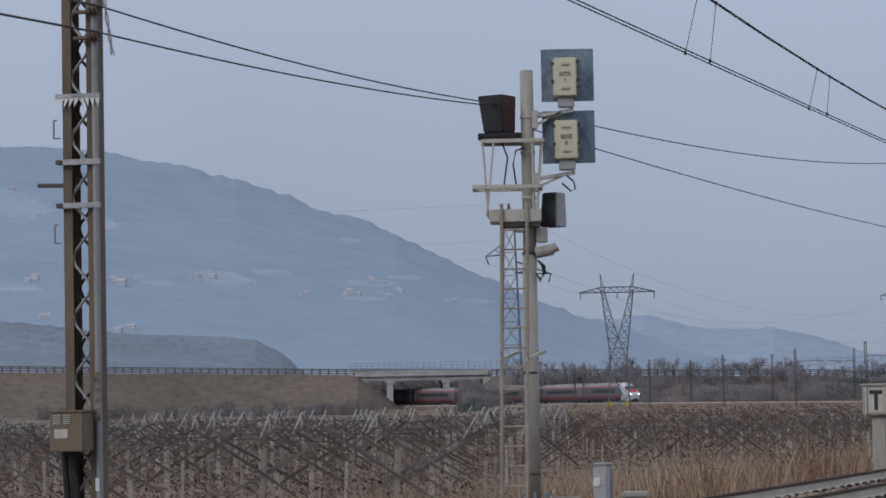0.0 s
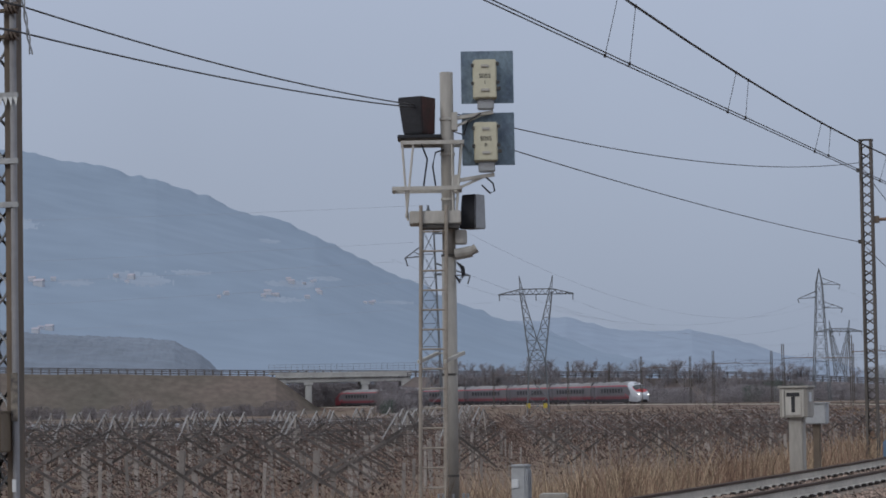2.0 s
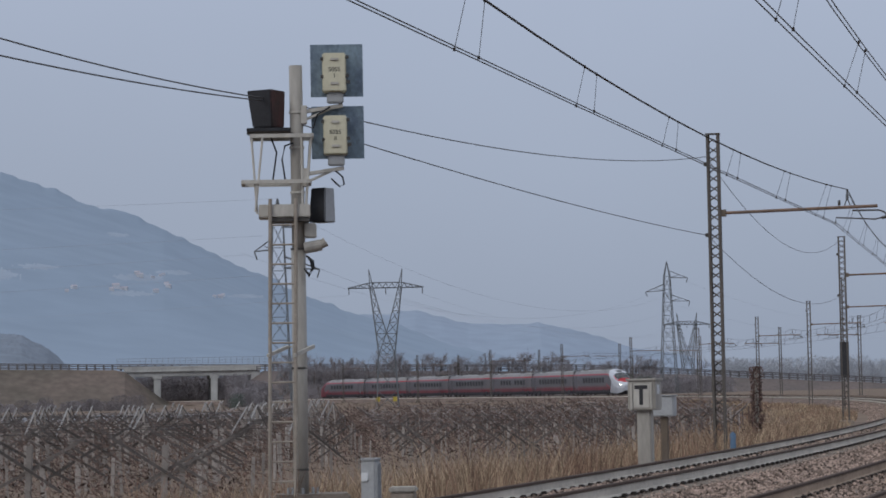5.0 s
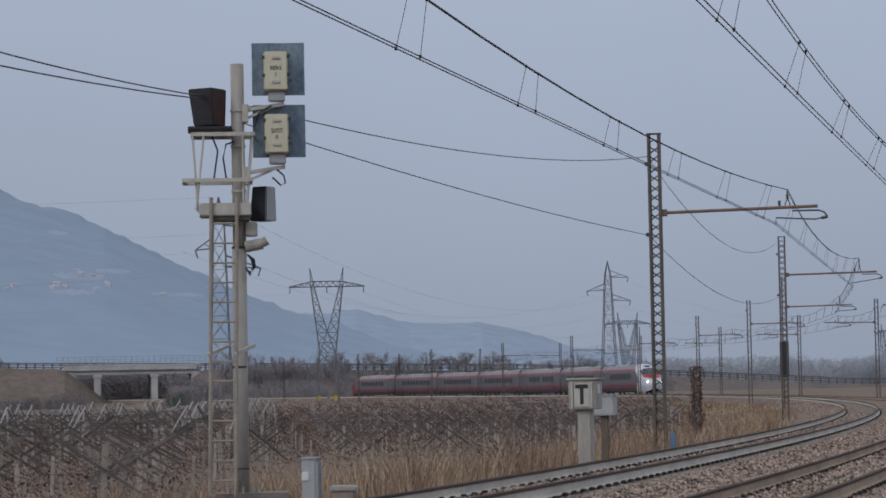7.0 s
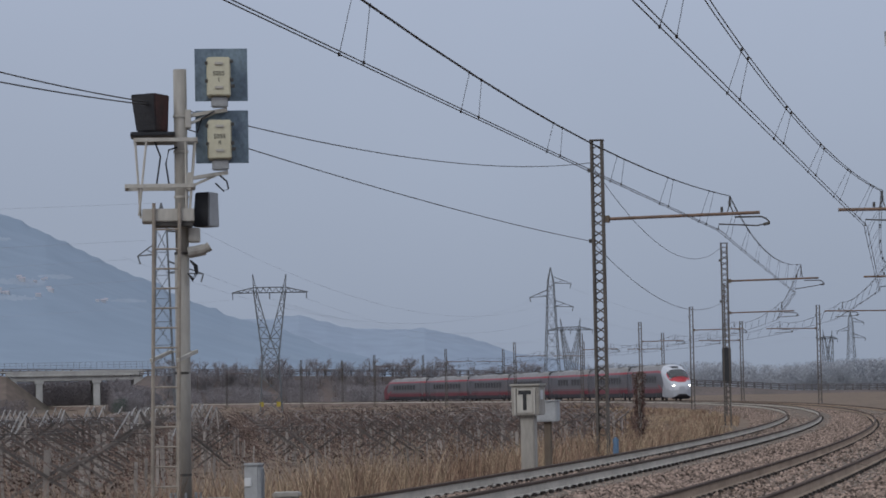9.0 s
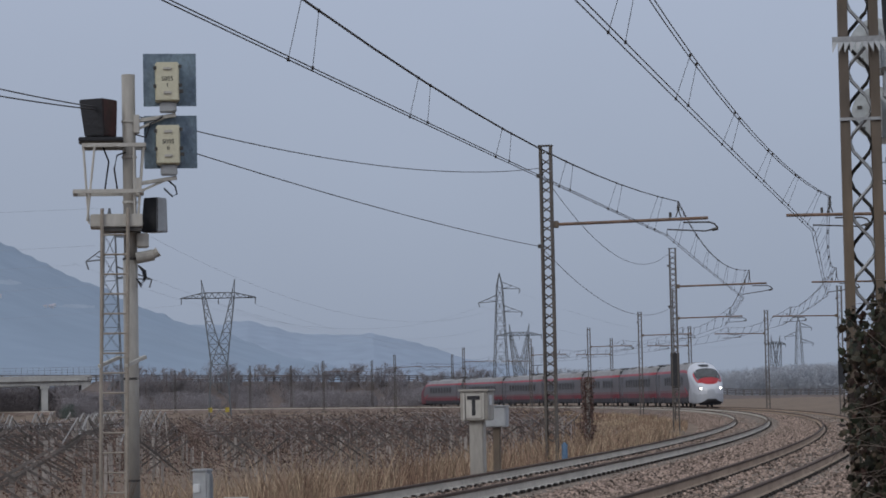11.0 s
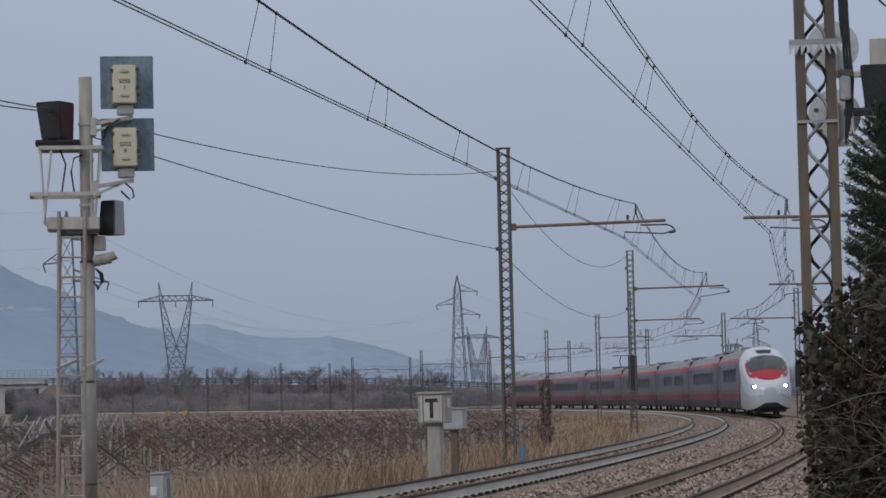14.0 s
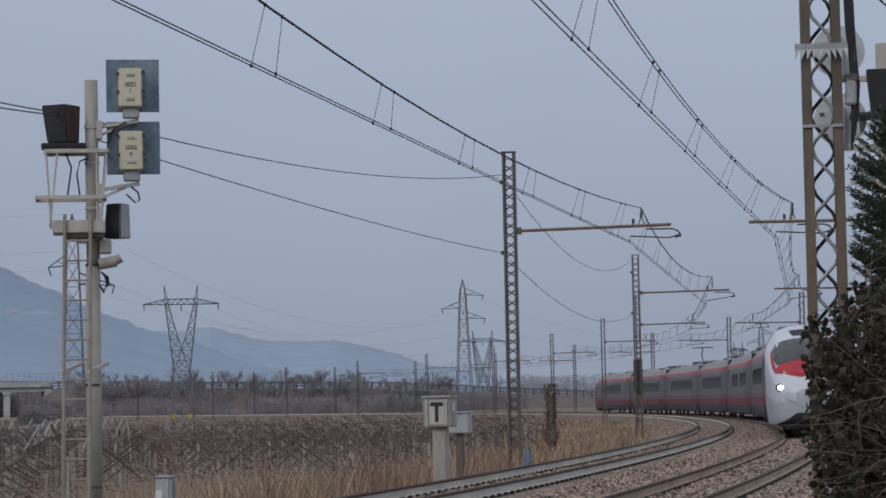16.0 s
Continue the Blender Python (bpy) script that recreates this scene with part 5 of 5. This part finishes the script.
        part("stem", tubed([(x, rnd.uniform(-0.3, 0.5), -0.3), (x + rnd.uniform(-0.1, 0.1), 0.1, 1.0), (x + rnd.uniform(-0.2, 0.2), 0.1, 2.1)], 0.02, 5, 0.008), M_BARK, hedge)
    # evergreen
    yew = thing("evergreen_shrub", "dark green needled evergreen shrub above the hedge", "shrub", Matrix.Translation((2.86, 17.8, -0.5)))
    part("trunk", tubed([(0.3, 0, -0.3), (0.28, 0, 2.0), (0.2, 0, 3.6)], 0.06, 8, 0.02), M_BARK, yew)
    verts, faces = [], []
    for i in range(330):
        z = rnd.uniform(2.35, 3.9)
        reach = 0.52 + 0.09 * noise.noise(Vector((z * 2.5, 0, 3))) - 0.34 * smooth(3.1, 3.95, z)
        a = rnd.uniform(0, 2 * math.pi)
        tip = Vector((0.30 + 0.14 * smooth(3.0, 3.9, z) + reach * math.cos(a), reach * 0.9 * math.sin(a), z + rnd.uniform(0.05, 0.25)))
        root = Vector((0.3, 0, z - 0.15)).lerp(tip, rnd.uniform(0.1, 0.5))
        part("branch", tubed([root, tip], 0.006, 4, 0.002), M_BARK, yew)
        d = tip - root
        for k in range(150):
            c = root + d * (k / 150) + Vector((rnd.uniform(-1, 1), rnd.uniform(-1, 1), rnd.uniform(-1, 1))) * 0.012
            u = Vector((rnd.uniform(-1, 1), rnd.uniform(-1, 1), rnd.uniform(-0.6, 1.0))).normalized() * rnd.uniform(0.02, 0.042) + d.normalized() * 0.012
            w = u.cross(Vector((0, 1, 0))).normalized() * 0.0045
            m = len(verts)
            verts += [c - w, c + w, c + u]
            faces.append((m, m + 1, m + 2))
    stuff("needles", verts, faces, M_NEEDLE, "", "", yew)


# ---- pylons ----


def strut_frame(bm, quads, r):
    """Four legs through the given (half width, half depth, height) levels, with crossed bracing on each face."""
    for (a, c, z0), (b, d, z1) in zip(quads, quads[1:]):
        lo = [(-a, -c, z0), (a, -c, z0), (a, c, z0), (-a, c, z0)]
        hi = [(-b, -d, z1), (b, -d, z1), (b, d, z1), (-b, d, z1)]
        for i in range(4):
            j = (i + 1) % 4
            bar(bm, lo[i], hi[i], r, r)
            bar(bm, lo[i], hi[j], r * 0.55, r * 0.55)
            bar(bm, lo[j], hi[i], r * 0.55, r * 0.55)
            bar(bm, hi[i], hi[j], r * 0.5, r * 0.5)


def pylon_v(m):
    py = thing("power_pylon", "grey lattice power pylon with a V-shaped window head", "pylon", m, "power pylons")
    bm = bmesh.new()
    strut_frame(bm, [(2.2, 2.2, -6.5), (1.95, 1.95, -2.2), (1.78, 1.78, 1.2), (1.62, 1.62, 4.4), (1.42, 1.42, 7.6)], 0.17)
    part("body", bm, M_PYLON, py)
    # two leaning legs that share the window's foot; out is the outer edge, inner the window's edge
    lv = [(7.6, 1.42, -1.42), (9.4, 1.62, -0.72), (11.2, 1.83, -0.05), (13.2, 2.07, 0.55), (15.2, 2.31, 1.12), (17.3, 2.56, 1.68), (19.5, 2.82, 2.22)]
    for s in (-1, 1):
        bm = bmesh.new()
        for (z0, o0, i0), (z1, o1, i1) in zip(lv, lv[1:]):
            d0, d1 = 1.42 - (z0 - 7.6) * 0.07, 1.42 - (z1 - 7.6) * 0.07
            for sy in (-1, 1):
                bar(bm, (s * o0, sy * d0, z0), (s * o1, sy * d1, z1), 0.17, 0.17)
                bar(bm, (s * i0, sy * d0, z0), (s * i1, sy * d1, z1), 0.14, 0.14)
                bar(bm, (s * o0, sy * d0, z0), (s * i1, sy * d1, z1), 0.085, 0.085)
                bar(bm, (s * max(i0, 0.0), sy * d0, z0), (s * o1, sy * d1, z1), 0.085, 0.085)
                bar(bm, (s * max(i1, 0.0), sy * d1, z1), (s * o1, sy * d1, z1), 0.08, 0.08)
            bar(bm, (s * o0, -d0, z0), (s * o1, d1, z1), 0.08, 0.08)
        for x in (2.25, 2.8):
            bar(bm, (s * x, 0, 19.5), (s * 2.95, 0, 22.6), 0.15, 0.15)
        bar(bm, (s * 2.35, 0, 20.6), (s * 2.85, 0, 20.6), 0.09, 0.09)
        part("head_leg", bm, M_PYLON, py)
        for x in (6.5, 0.0):
            if x or s > 0:
                part("insulator", tubed([(s * x, 0, 19.2), (s * x, 0, 18.2)], 0.10, 6), M_PYLON, py)
    bm = bmesh.new()
    for sy in (-0.55, 0.55):
        bar(bm, (-6.7, 0, 19.35), (-2.8, sy, 20.25), 0.14, 0.14)
        bar(bm, (6.7, 0, 19.35), (2.8, sy, 20.25), 0.14, 0.14)
        bar(bm, (-2.8, sy, 20.25), (2.8, sy, 20.25), 0.14, 0.14)
        bar(bm, (-6.7, 0, 19.3), (6.7, 0, 19.3), 0.16, 0.16)
        for k in range(11):
            x = -6.05 + k * 1.1
            h0, h1 = (19.3 + 0.9 * min(1.0, (6.7 - abs(u)) / 3.9) for u in (x, x + 0.55))
            bar(bm, (x, sy * 0.6, 19.3), (x + 0.55, sy, h1), 0.085, 0.085)
            bar(bm, (x + 0.55, sy, h1), (x + 1.1, sy * 0.6, 19.3), 0.085, 0.085)
    part("crossarm", bm, M_PYLON, py)
    return py


def pylon_tower(m, h=27.0, w=3.6):
    py = thing("power_pylon", "tall grey lattice power pylon with staggered arms", "pylon", m, "power pylons")
    bm = bmesh.new()
    lv = []
    for i in range(10):
        f = i / 9
        hw = w / 2 * (1 - f) + 0.65 * f
        lv.append((hw, hw, -2 + (h * 0.88 + 2) * f))
    strut_frame(bm, lv, 0.12 if h > 26.8 else 0.085)
    for sx in (-1, 1):
        for sy in (-1, 1):
            bar(bm, (sx * 0.65, sy * 0.65, h * 0.88), (0, 0, h), 0.15, 0.15)
    part("body", bm, M_PYLON, py)
    for s, z, L in ((1, 0.87, 4.6), (-1, 0.765, 4.8 if h > 26.8 else 2.9), (1, 0.68, 5.0)):
        bm = bmesh.new()
        for sy in (-0.6, 0.6):
            bar(bm, (s * 0.7, sy, h * z), (s * L, 0, h * z - 0.2), 0.14, 0.14)
            bar(bm, (s * 0.7, sy, h * z + 1.4), (s * L, 0, h * z - 0.2), 0.13, 0.13)
            bar(bm, (s * 0.7, sy, h * z), (s * L * 0.6, 0, h * z + 0.5), 0.07, 0.07)
        part("arm", bm, M_PYLON, py)
        part("insulator", tubed([(s * L, 0, h * z - 0.2), (s * (L - 0.3), 0, h * z - 1.2)], 0.1, 6), M_PYLON, py)
    return py


def build_pylons():
    pylon_v(Matrix.Translation((-47.3, 477.6, 0.3)) @ Matrix.Rotation(radians(6), 4, "Z"))
    pylon_v(Matrix.Translation((11.0, 930, -1.2)) @ Matrix.Rotation(radians(14), 4, "Z") @ Matrix.Scale(1.2, 4))
    pylon_tower(Matrix.Translation((2.95, 600, 1.6)) @ Matrix.Rotation(radians(-10), 4, "Z"))
    pylon_tower(Matrix.Translation((-45.4, 326.9, -1.5)) @ Matrix.Rotation(radians(12), 4, "Z"), 26.5, 2.9)
    pylon_tower(Matrix.Translation((102.4, 894, -1.5)) @ Matrix.Rotation(radians(10), 4, "Z"))
    pylon_v(Matrix.Translation((106, 1000, -1.0)) @ Matrix.Rotation(radians(50), 4, "Z"))
    for a, b, d in (((-47.3, 326.9, 20.5), (-330, 260, 26), 7), ((-49.6, 326.9, 18.2), (-330, 262, 22), 7), ((-41.0, 326.9, 16.0), (-330, 264, 18), 7), ((-45.4, 326.9, 25), (-330, 262, 31), 6),
                    ((-40.6, 326.9, 21.5), (2.6, 600, 21), 9), ((-41.0, 326.9, 16.6), (7.2, 600, 19.0), 9), ((-50, 326.9, 18.5), (-2.0, 600, 21), 9),
                    ((-53.8, 477, 18.4), (-330, 440, 22), 8), ((-40.8, 477, 18.4), (18.6, 930, 22), 9), ((-47.3, 477, 18.4), (12.2, 930, 22), 9), ((7.5, 600, 24), (102, 894, 22), 9), ((-2, 600, 21.5), (98, 894, 19), 9)):
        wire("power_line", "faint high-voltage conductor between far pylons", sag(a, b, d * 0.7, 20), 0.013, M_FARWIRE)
    plate = thing("warning_plate", "yellow plates at the pylon feet", "sign", Matrix.Translation((-47.3, 475.6, 0)))
    for x in (-1.5, 1.5):
        part("plate", boxed(x - 0.36, x + 0.36, -0.1, 0.1, -0.5, 0.35, 0.05), M_YELLOW, plate)


# ---- far trees, bushes and houses ----


def bare_tree(rnd, h, mat, label="bare winter tree with fine brown twigs"):
    """A tapered trunk that forks again and again into fine twigs."""
    tree = thing("bare_tree", label, "tree", group="bare trees")
    bm = bmesh.new()
    tube(bm, [(0, 0, -0.5), (0.05, 0, h * 0.3), (0.0, 0.05, h * 0.6)], h * 0.022, 6, h * 0.01)
    part("trunk", bm, M_BARK if mat is M_FARTWIG else mat, tree)
    bm = bmesh.new()

    def grow(p, d, L, r, depth):
        q = p + d * L
        tube(bm, [p, p.lerp(q, 0.5) + Vector((rnd.uniform(-1, 1), rnd.uniform(-1, 1), 0)) * L * 0.06, q], r, 3, r * 0.55)
        if depth:
            for _ in range(3 if depth > 1 else 4):
                e = (d + Vector((rnd.uniform(-0.9, 0.9), rnd.uniform(-0.9, 0.9), rnd.uniform(-0.25, 0.7)))).normalized()
                grow(p.lerp(q, rnd.uniform(0.45, 1.0)), e, L * rnd.uniform(0.55, 0.8), r * 0.6, depth - 1)

    for k in range(7):
        a = k * 2 * math.pi / 7 + rnd.uniform(-0.4, 0.4)
        grow(Vector((0, 0, h * rnd.uniform(0.04, 0.4))), Vector((math.cos(a) * 0.8, math.sin(a) * 0.8, 0.9)).normalized(), h * 0.25, h * 0.010, 4)
    part("crown", bm, mat, tree)
    return tree


def bush(rnd, w, h, mat, name, label):
    verts, faces = [], []
    for i in range(3600):
        a, b = rnd.uniform(0, 2 * math.pi), rnd.random()
        r = (0.5 + 0.5 * noise.noise(Vector((math.cos(a) * 1.5, math.sin(a) * 1.5, w)))) * w * 0.6 * math.sqrt(rnd.random()) + w * 0.1
        z = h * b * (1 - 0.5 * (r / w) ** 2)
        c = Vector((r * math.cos(a), r * math.sin(a), z))
        u = Vector((rnd.uniform(-1, 1), rnd.uniform(-1, 1), rnd.uniform(0.0, 1.4))) * 0.05 * h
        v = Vector((rnd.uniform(-1, 1), rnd.uniform(-1, 1), rnd.uniform(-0.5, 0.5))) * 0.012 * h
        k = len(verts)
        verts += [c - v, c + v, c + u]
        faces.append((k, k + 1, k + 2))
    ob = stuff(name, verts, faces, mat, label, "bush")
    ob["kind"] = ""
    ob["group"] = "bushes"
    return ob


def bank_z(x, y):
    """Height of the motorway bank's slope, or of the field before it."""
    by = float(np.interp(x, [b[0] for b in BANK], [b[1] for b in BANK]))
    bz = float(np.interp(x, [b[0] for b in BANK], [b[2] for b in BANK]))
    if -119.0 < x < -93.0:
        bz = -1.6 + (bz + 1.6) * max(0.0, abs(x + 106.0) / 13.0 if x > -106 else 0.0)
    w = max(0.5, (bz + 1.6) * 1.7)
    return -1.75 if y > by else max(-1.75, float(np.interp(by - y, (0, w * 0.55, w, w + 14), (bz - 0.5, bz * 0.45 - 0.6, -0.9, -1.75)))) - 0.15


def build_trees():
    rnd = random.Random(21)
    protos = [bare_tree(rnd, 6.0, M_FARTWIG) for _ in range(3)]
    misty = [bare_tree(rnd, 6.0, M_MISTTWIG, "bare trees of a distant wood, coloured pale for grey mist") for _ in range(2)]
    spots = []
    for az, d, h in ((-0.134, 655, 6.5), (-0.129, 660, 6.0), (-0.139, 662, 5.5), (-0.243, 560, 5.0), (-0.118, 640, 5), (-0.246, 575, 5.5)):
        spots.append((az, d, h))
    for i in range(150):
        az = -0.138 + 0.160 * rnd.random()
        by = float(np.interp(640 * math.sin(az), [b[0] for b in BANK], [b[1] for b in BANK]))
        spots.append((az, (by - rnd.uniform(0.5, 13)) / math.cos(az), rnd.uniform(4.0, 7.5)))
    for i in range(7):
        spots.append((-0.153 + 0.012 * rnd.random(), rnd.uniform(578, 594), rnd.uniform(6.5, 9.5)))
    for i in range(9):
        spots.append((-0.157 + 0.015 * rnd.random(), rnd.uniform(590, 618), rnd.uniform(7.0, 10.0)))
    for i in range(210):
        u = rnd.random()
        spots.append((0.052 + 0.13 * u, rnd.uniform(880, 1000), rnd.uniform(6, 9) * (1.0 - 0.35 * abs(u - 0.28))))
    begun = set()
    for i, (az, d, h) in enumerate(spots):
        x, y = d * math.sin(az), d * math.cos(az)
        z = -1.7 if az > 0.05 else float(np.interp(x, [b[0] for b in BANK], [b[2] for b in BANK])) - 1.2 if i < 6 and d > 635 else bank_z(x, y)
        if offset_of(x, y)[0] > -7 and offset_of(x, y)[0] < 5:
            continue
        m = Matrix.Translation((x, y, z)) @ Matrix.Rotation(rnd.uniform(0, 6), 4, "Z") @ Matrix.Scale(h / 6.0, 4)
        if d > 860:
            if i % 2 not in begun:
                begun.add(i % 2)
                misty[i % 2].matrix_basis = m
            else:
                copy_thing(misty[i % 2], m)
        elif i < 3:
            protos[i].matrix_basis = m
        else:
            copy_thing(protos[i % 3], m)
    brown = bush(rnd, 2.2, 2.0, M_FARTWIG, "bush", "brown leafless thicket at the field edge")
    dark = bush(rnd, 2.4, 2.2, M_DARKTHICKET, "bush", "dark leafless thicket beside the motorway bridge")
    green = bush(rnd, 2.4, 2.6, M_FARGREEN, "bush", "dark evergreen bush beside the railway")
    places = [(dark, -0.170, 720, 1.0), (brown, -0.21, 590, 1.0), (green, -0.155, 560, 1.0)]
    for i in range(20):
        places.append((brown, -0.262 + 0.06 * rnd.random(), rnd.uniform(584, 598), rnd.uniform(0.5, 1.2)))
    for i in range(44):
        places.append((brown, -0.31 + 0.108 * rnd.random(), rnd.uniform(585, 600), rnd.uniform(0.5, 1.3)))
    for i in range(115):
        places.append((brown, -0.135 + 0.160 * rnd.random(), rnd.uniform(595, 645), rnd.uniform(1.4, 2.8)))
    for i in range(12):
        places.append((brown, -0.153 + 0.013 * rnd.random(), rnd.uniform(576, 594), rnd.uniform(1.6, 3.0)))
    for i in range(16):
        places.append((brown, -0.150 + 0.022 * rnd.random(), rnd.uniform(600, 635), rnd.uniform(1.0, 2.2)))
    # trees beyond the bridge, added also to darken its shaded opening
    for i in range(36):
        places.append((dark, -0.188 + 0.05 * rnd.random(), rnd.uniform(690, 730), rnd.uniform(3.5, 3.9)))
    for az, d, k in ((-0.1535, 565, 1.3), (-0.02, 600, 2.0), (-0.012, 605, 2.4), (-0.004, 600, 2.1)):
        places.append((green, az, d, k))
    pale = bush(rnd, 2.4, 2.2, M_MISTTWIG, "bush", "undergrowth of a distant wood, coloured pale for mist")
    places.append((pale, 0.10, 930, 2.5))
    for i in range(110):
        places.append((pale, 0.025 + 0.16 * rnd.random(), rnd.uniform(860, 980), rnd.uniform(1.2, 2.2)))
    for i in range(16):
        places.append((dark, -0.156 + 0.014 * rnd.random(), rnd.uniform(590, 618), rnd.uniform(1.8, 3.0)))
    for i in range(34):
        places.append((dark, -0.315 + 0.125 * rnd.random(), rnd.uniform(560, 590), rnd.uniform(0.9, 1.7)))
    used = set()
    for src, az, d, k in places:
        x, y = d * math.sin(az), d * math.cos(az)
        q = offset_of(x, y)[0]
        if -8 < q < 6:
            continue
        m = Matrix.Translation((x, y, bank_z(x, y))) @ Matrix.Rotation(rnd.uniform(0, 6), 4, "Z") @ Matrix.Scale(k, 4)
        if src not in used:
            used.add(src)
            src.matrix_basis = m
        else:
            copy_thing(src, m)


def build_houses():
    rnd = random.Random(8)
    proto = thing("house", "house on the far hillside, coloured pale for haze", "house", group="houses on the hillside")
    part("wall", boxed(-6, 6, -4, 4, -4, 6), M_HOUSE, proto)
    bm = bmesh.new()
    v = [bm.verts.new(p) for p in ((-6.5, -4.5, 6), (6.5, -4.5, 6), (6.5, 4.5, 6), (-6.5, 4.5, 6), (-6.5, 0, 9), (6.5, 0, 9))]
    for f in ((0, 1, 5, 4), (2, 3, 4, 5), (0, 4, 3), (1, 2, 5), (0, 3, 2, 1)):
        bm.faces.new([v[k] for k in f])
    part("roof", bm, M_HOUSEROOF, proto)
    first = True
    for px, py, n, spread in ((232, 492, 5, 30), (70, 490, 3, 20), (215, 574, 4, 20), (85, 552, 2, 8), (375, 487, 4, 26), (620, 522, 5, 22), (680, 500, 5, 28), (535, 515, 2, 8), (800, 536, 3, 16), (30, 335, 2, 20), (700, 522, 3, 18)):
        for i in range(n):
            a = (px + rnd.uniform(-spread, spread) - 784) / 4800 - 0.1625
            up = (709 - py - rnd.uniform(-6, 6)) / 4800
            best = min((abs(hill_z(a, f) - 1.3 - up * (1500 + 1500 * f)), f) for f in np.linspace(0.02, 0.98, 80))[1]
            r = 1500 + 1500 * best
            m = Matrix.Translation((r * math.sin(a), r * math.cos(a), hill_z(a, best))) @ Matrix.Rotation(-a + rnd.uniform(-0.5, 0.5), 4, "Z") @ Matrix.Scale(rnd.uniform(0.35, 0.75), 4)
            if first:
                proto.matrix_basis, first = m, False
            else:
                copy_thing(proto, m)


def build_stones():
    """Loose ballast stones on the bed near the camera."""
    rnd = random.Random(4)
    verts, faces = [], []
    shape = [Vector(p) for p in ((1, 0, 0), (-1, 0, 0), (0, 1, 0), (0, -1, 0), (0, 0, 1), (0, 0, -1))]
    for i in range(78000):
        s = -16 + 185 * rnd.random() ** 1.7
        q = rnd.choice((rnd.uniform(-6.4, -5.0), rnd.uniform(-2.6, -1.0), rnd.uniform(-2.6, -1.0), rnd.uniform(-1.2, 1.3), rnd.uniform(1.0, 2.9), rnd.uniform(-4.9, -2.5)))
        z = float(np.interp(q, (-7.0, -6.1, -5.4, -5.15, -2.35, -2.1, -1.8, -1.5, 1.5, 1.75, 2.3, 3.1), (-0.85, -0.42, -0.19, -0.118, -0.138, -0.20, -0.25, -0.20, -0.212, -0.225, -0.40, -0.85))) + 0.012 * q
        p = on(s, q, z + 0.012)
        r = rnd.uniform(0.020, 0.050)
        e = Euler((rnd.uniform(0, 3), rnd.uniform(0, 3), rnd.uniform(0, 3))).to_matrix()
        k = len(verts)
        verts += [p + e @ (c * r * rnd.uniform(0.6, 1.3)) for c in shape]
        for a in (0, 1):
            for b in (2, 3):
                for c in (4, 5):
                    faces.append((k + a, k + b, k + c))
    stuff("ballast_stones", verts, faces, M_STONE, "loose grey-brown crushed stones of the track bed", "ballast")


# ---- build ----
build_ground()
build_hills()
build_far()
CARS = build_train()
build_signal()
build_overhead()
dress_masts()
build_feeders()
build_lineside()
build_hedge()
build_pylons()
build_trees()
build_houses()
build_vineyard()
build_lane()
build_grass()
build_stones()
build_tracks()
motions()
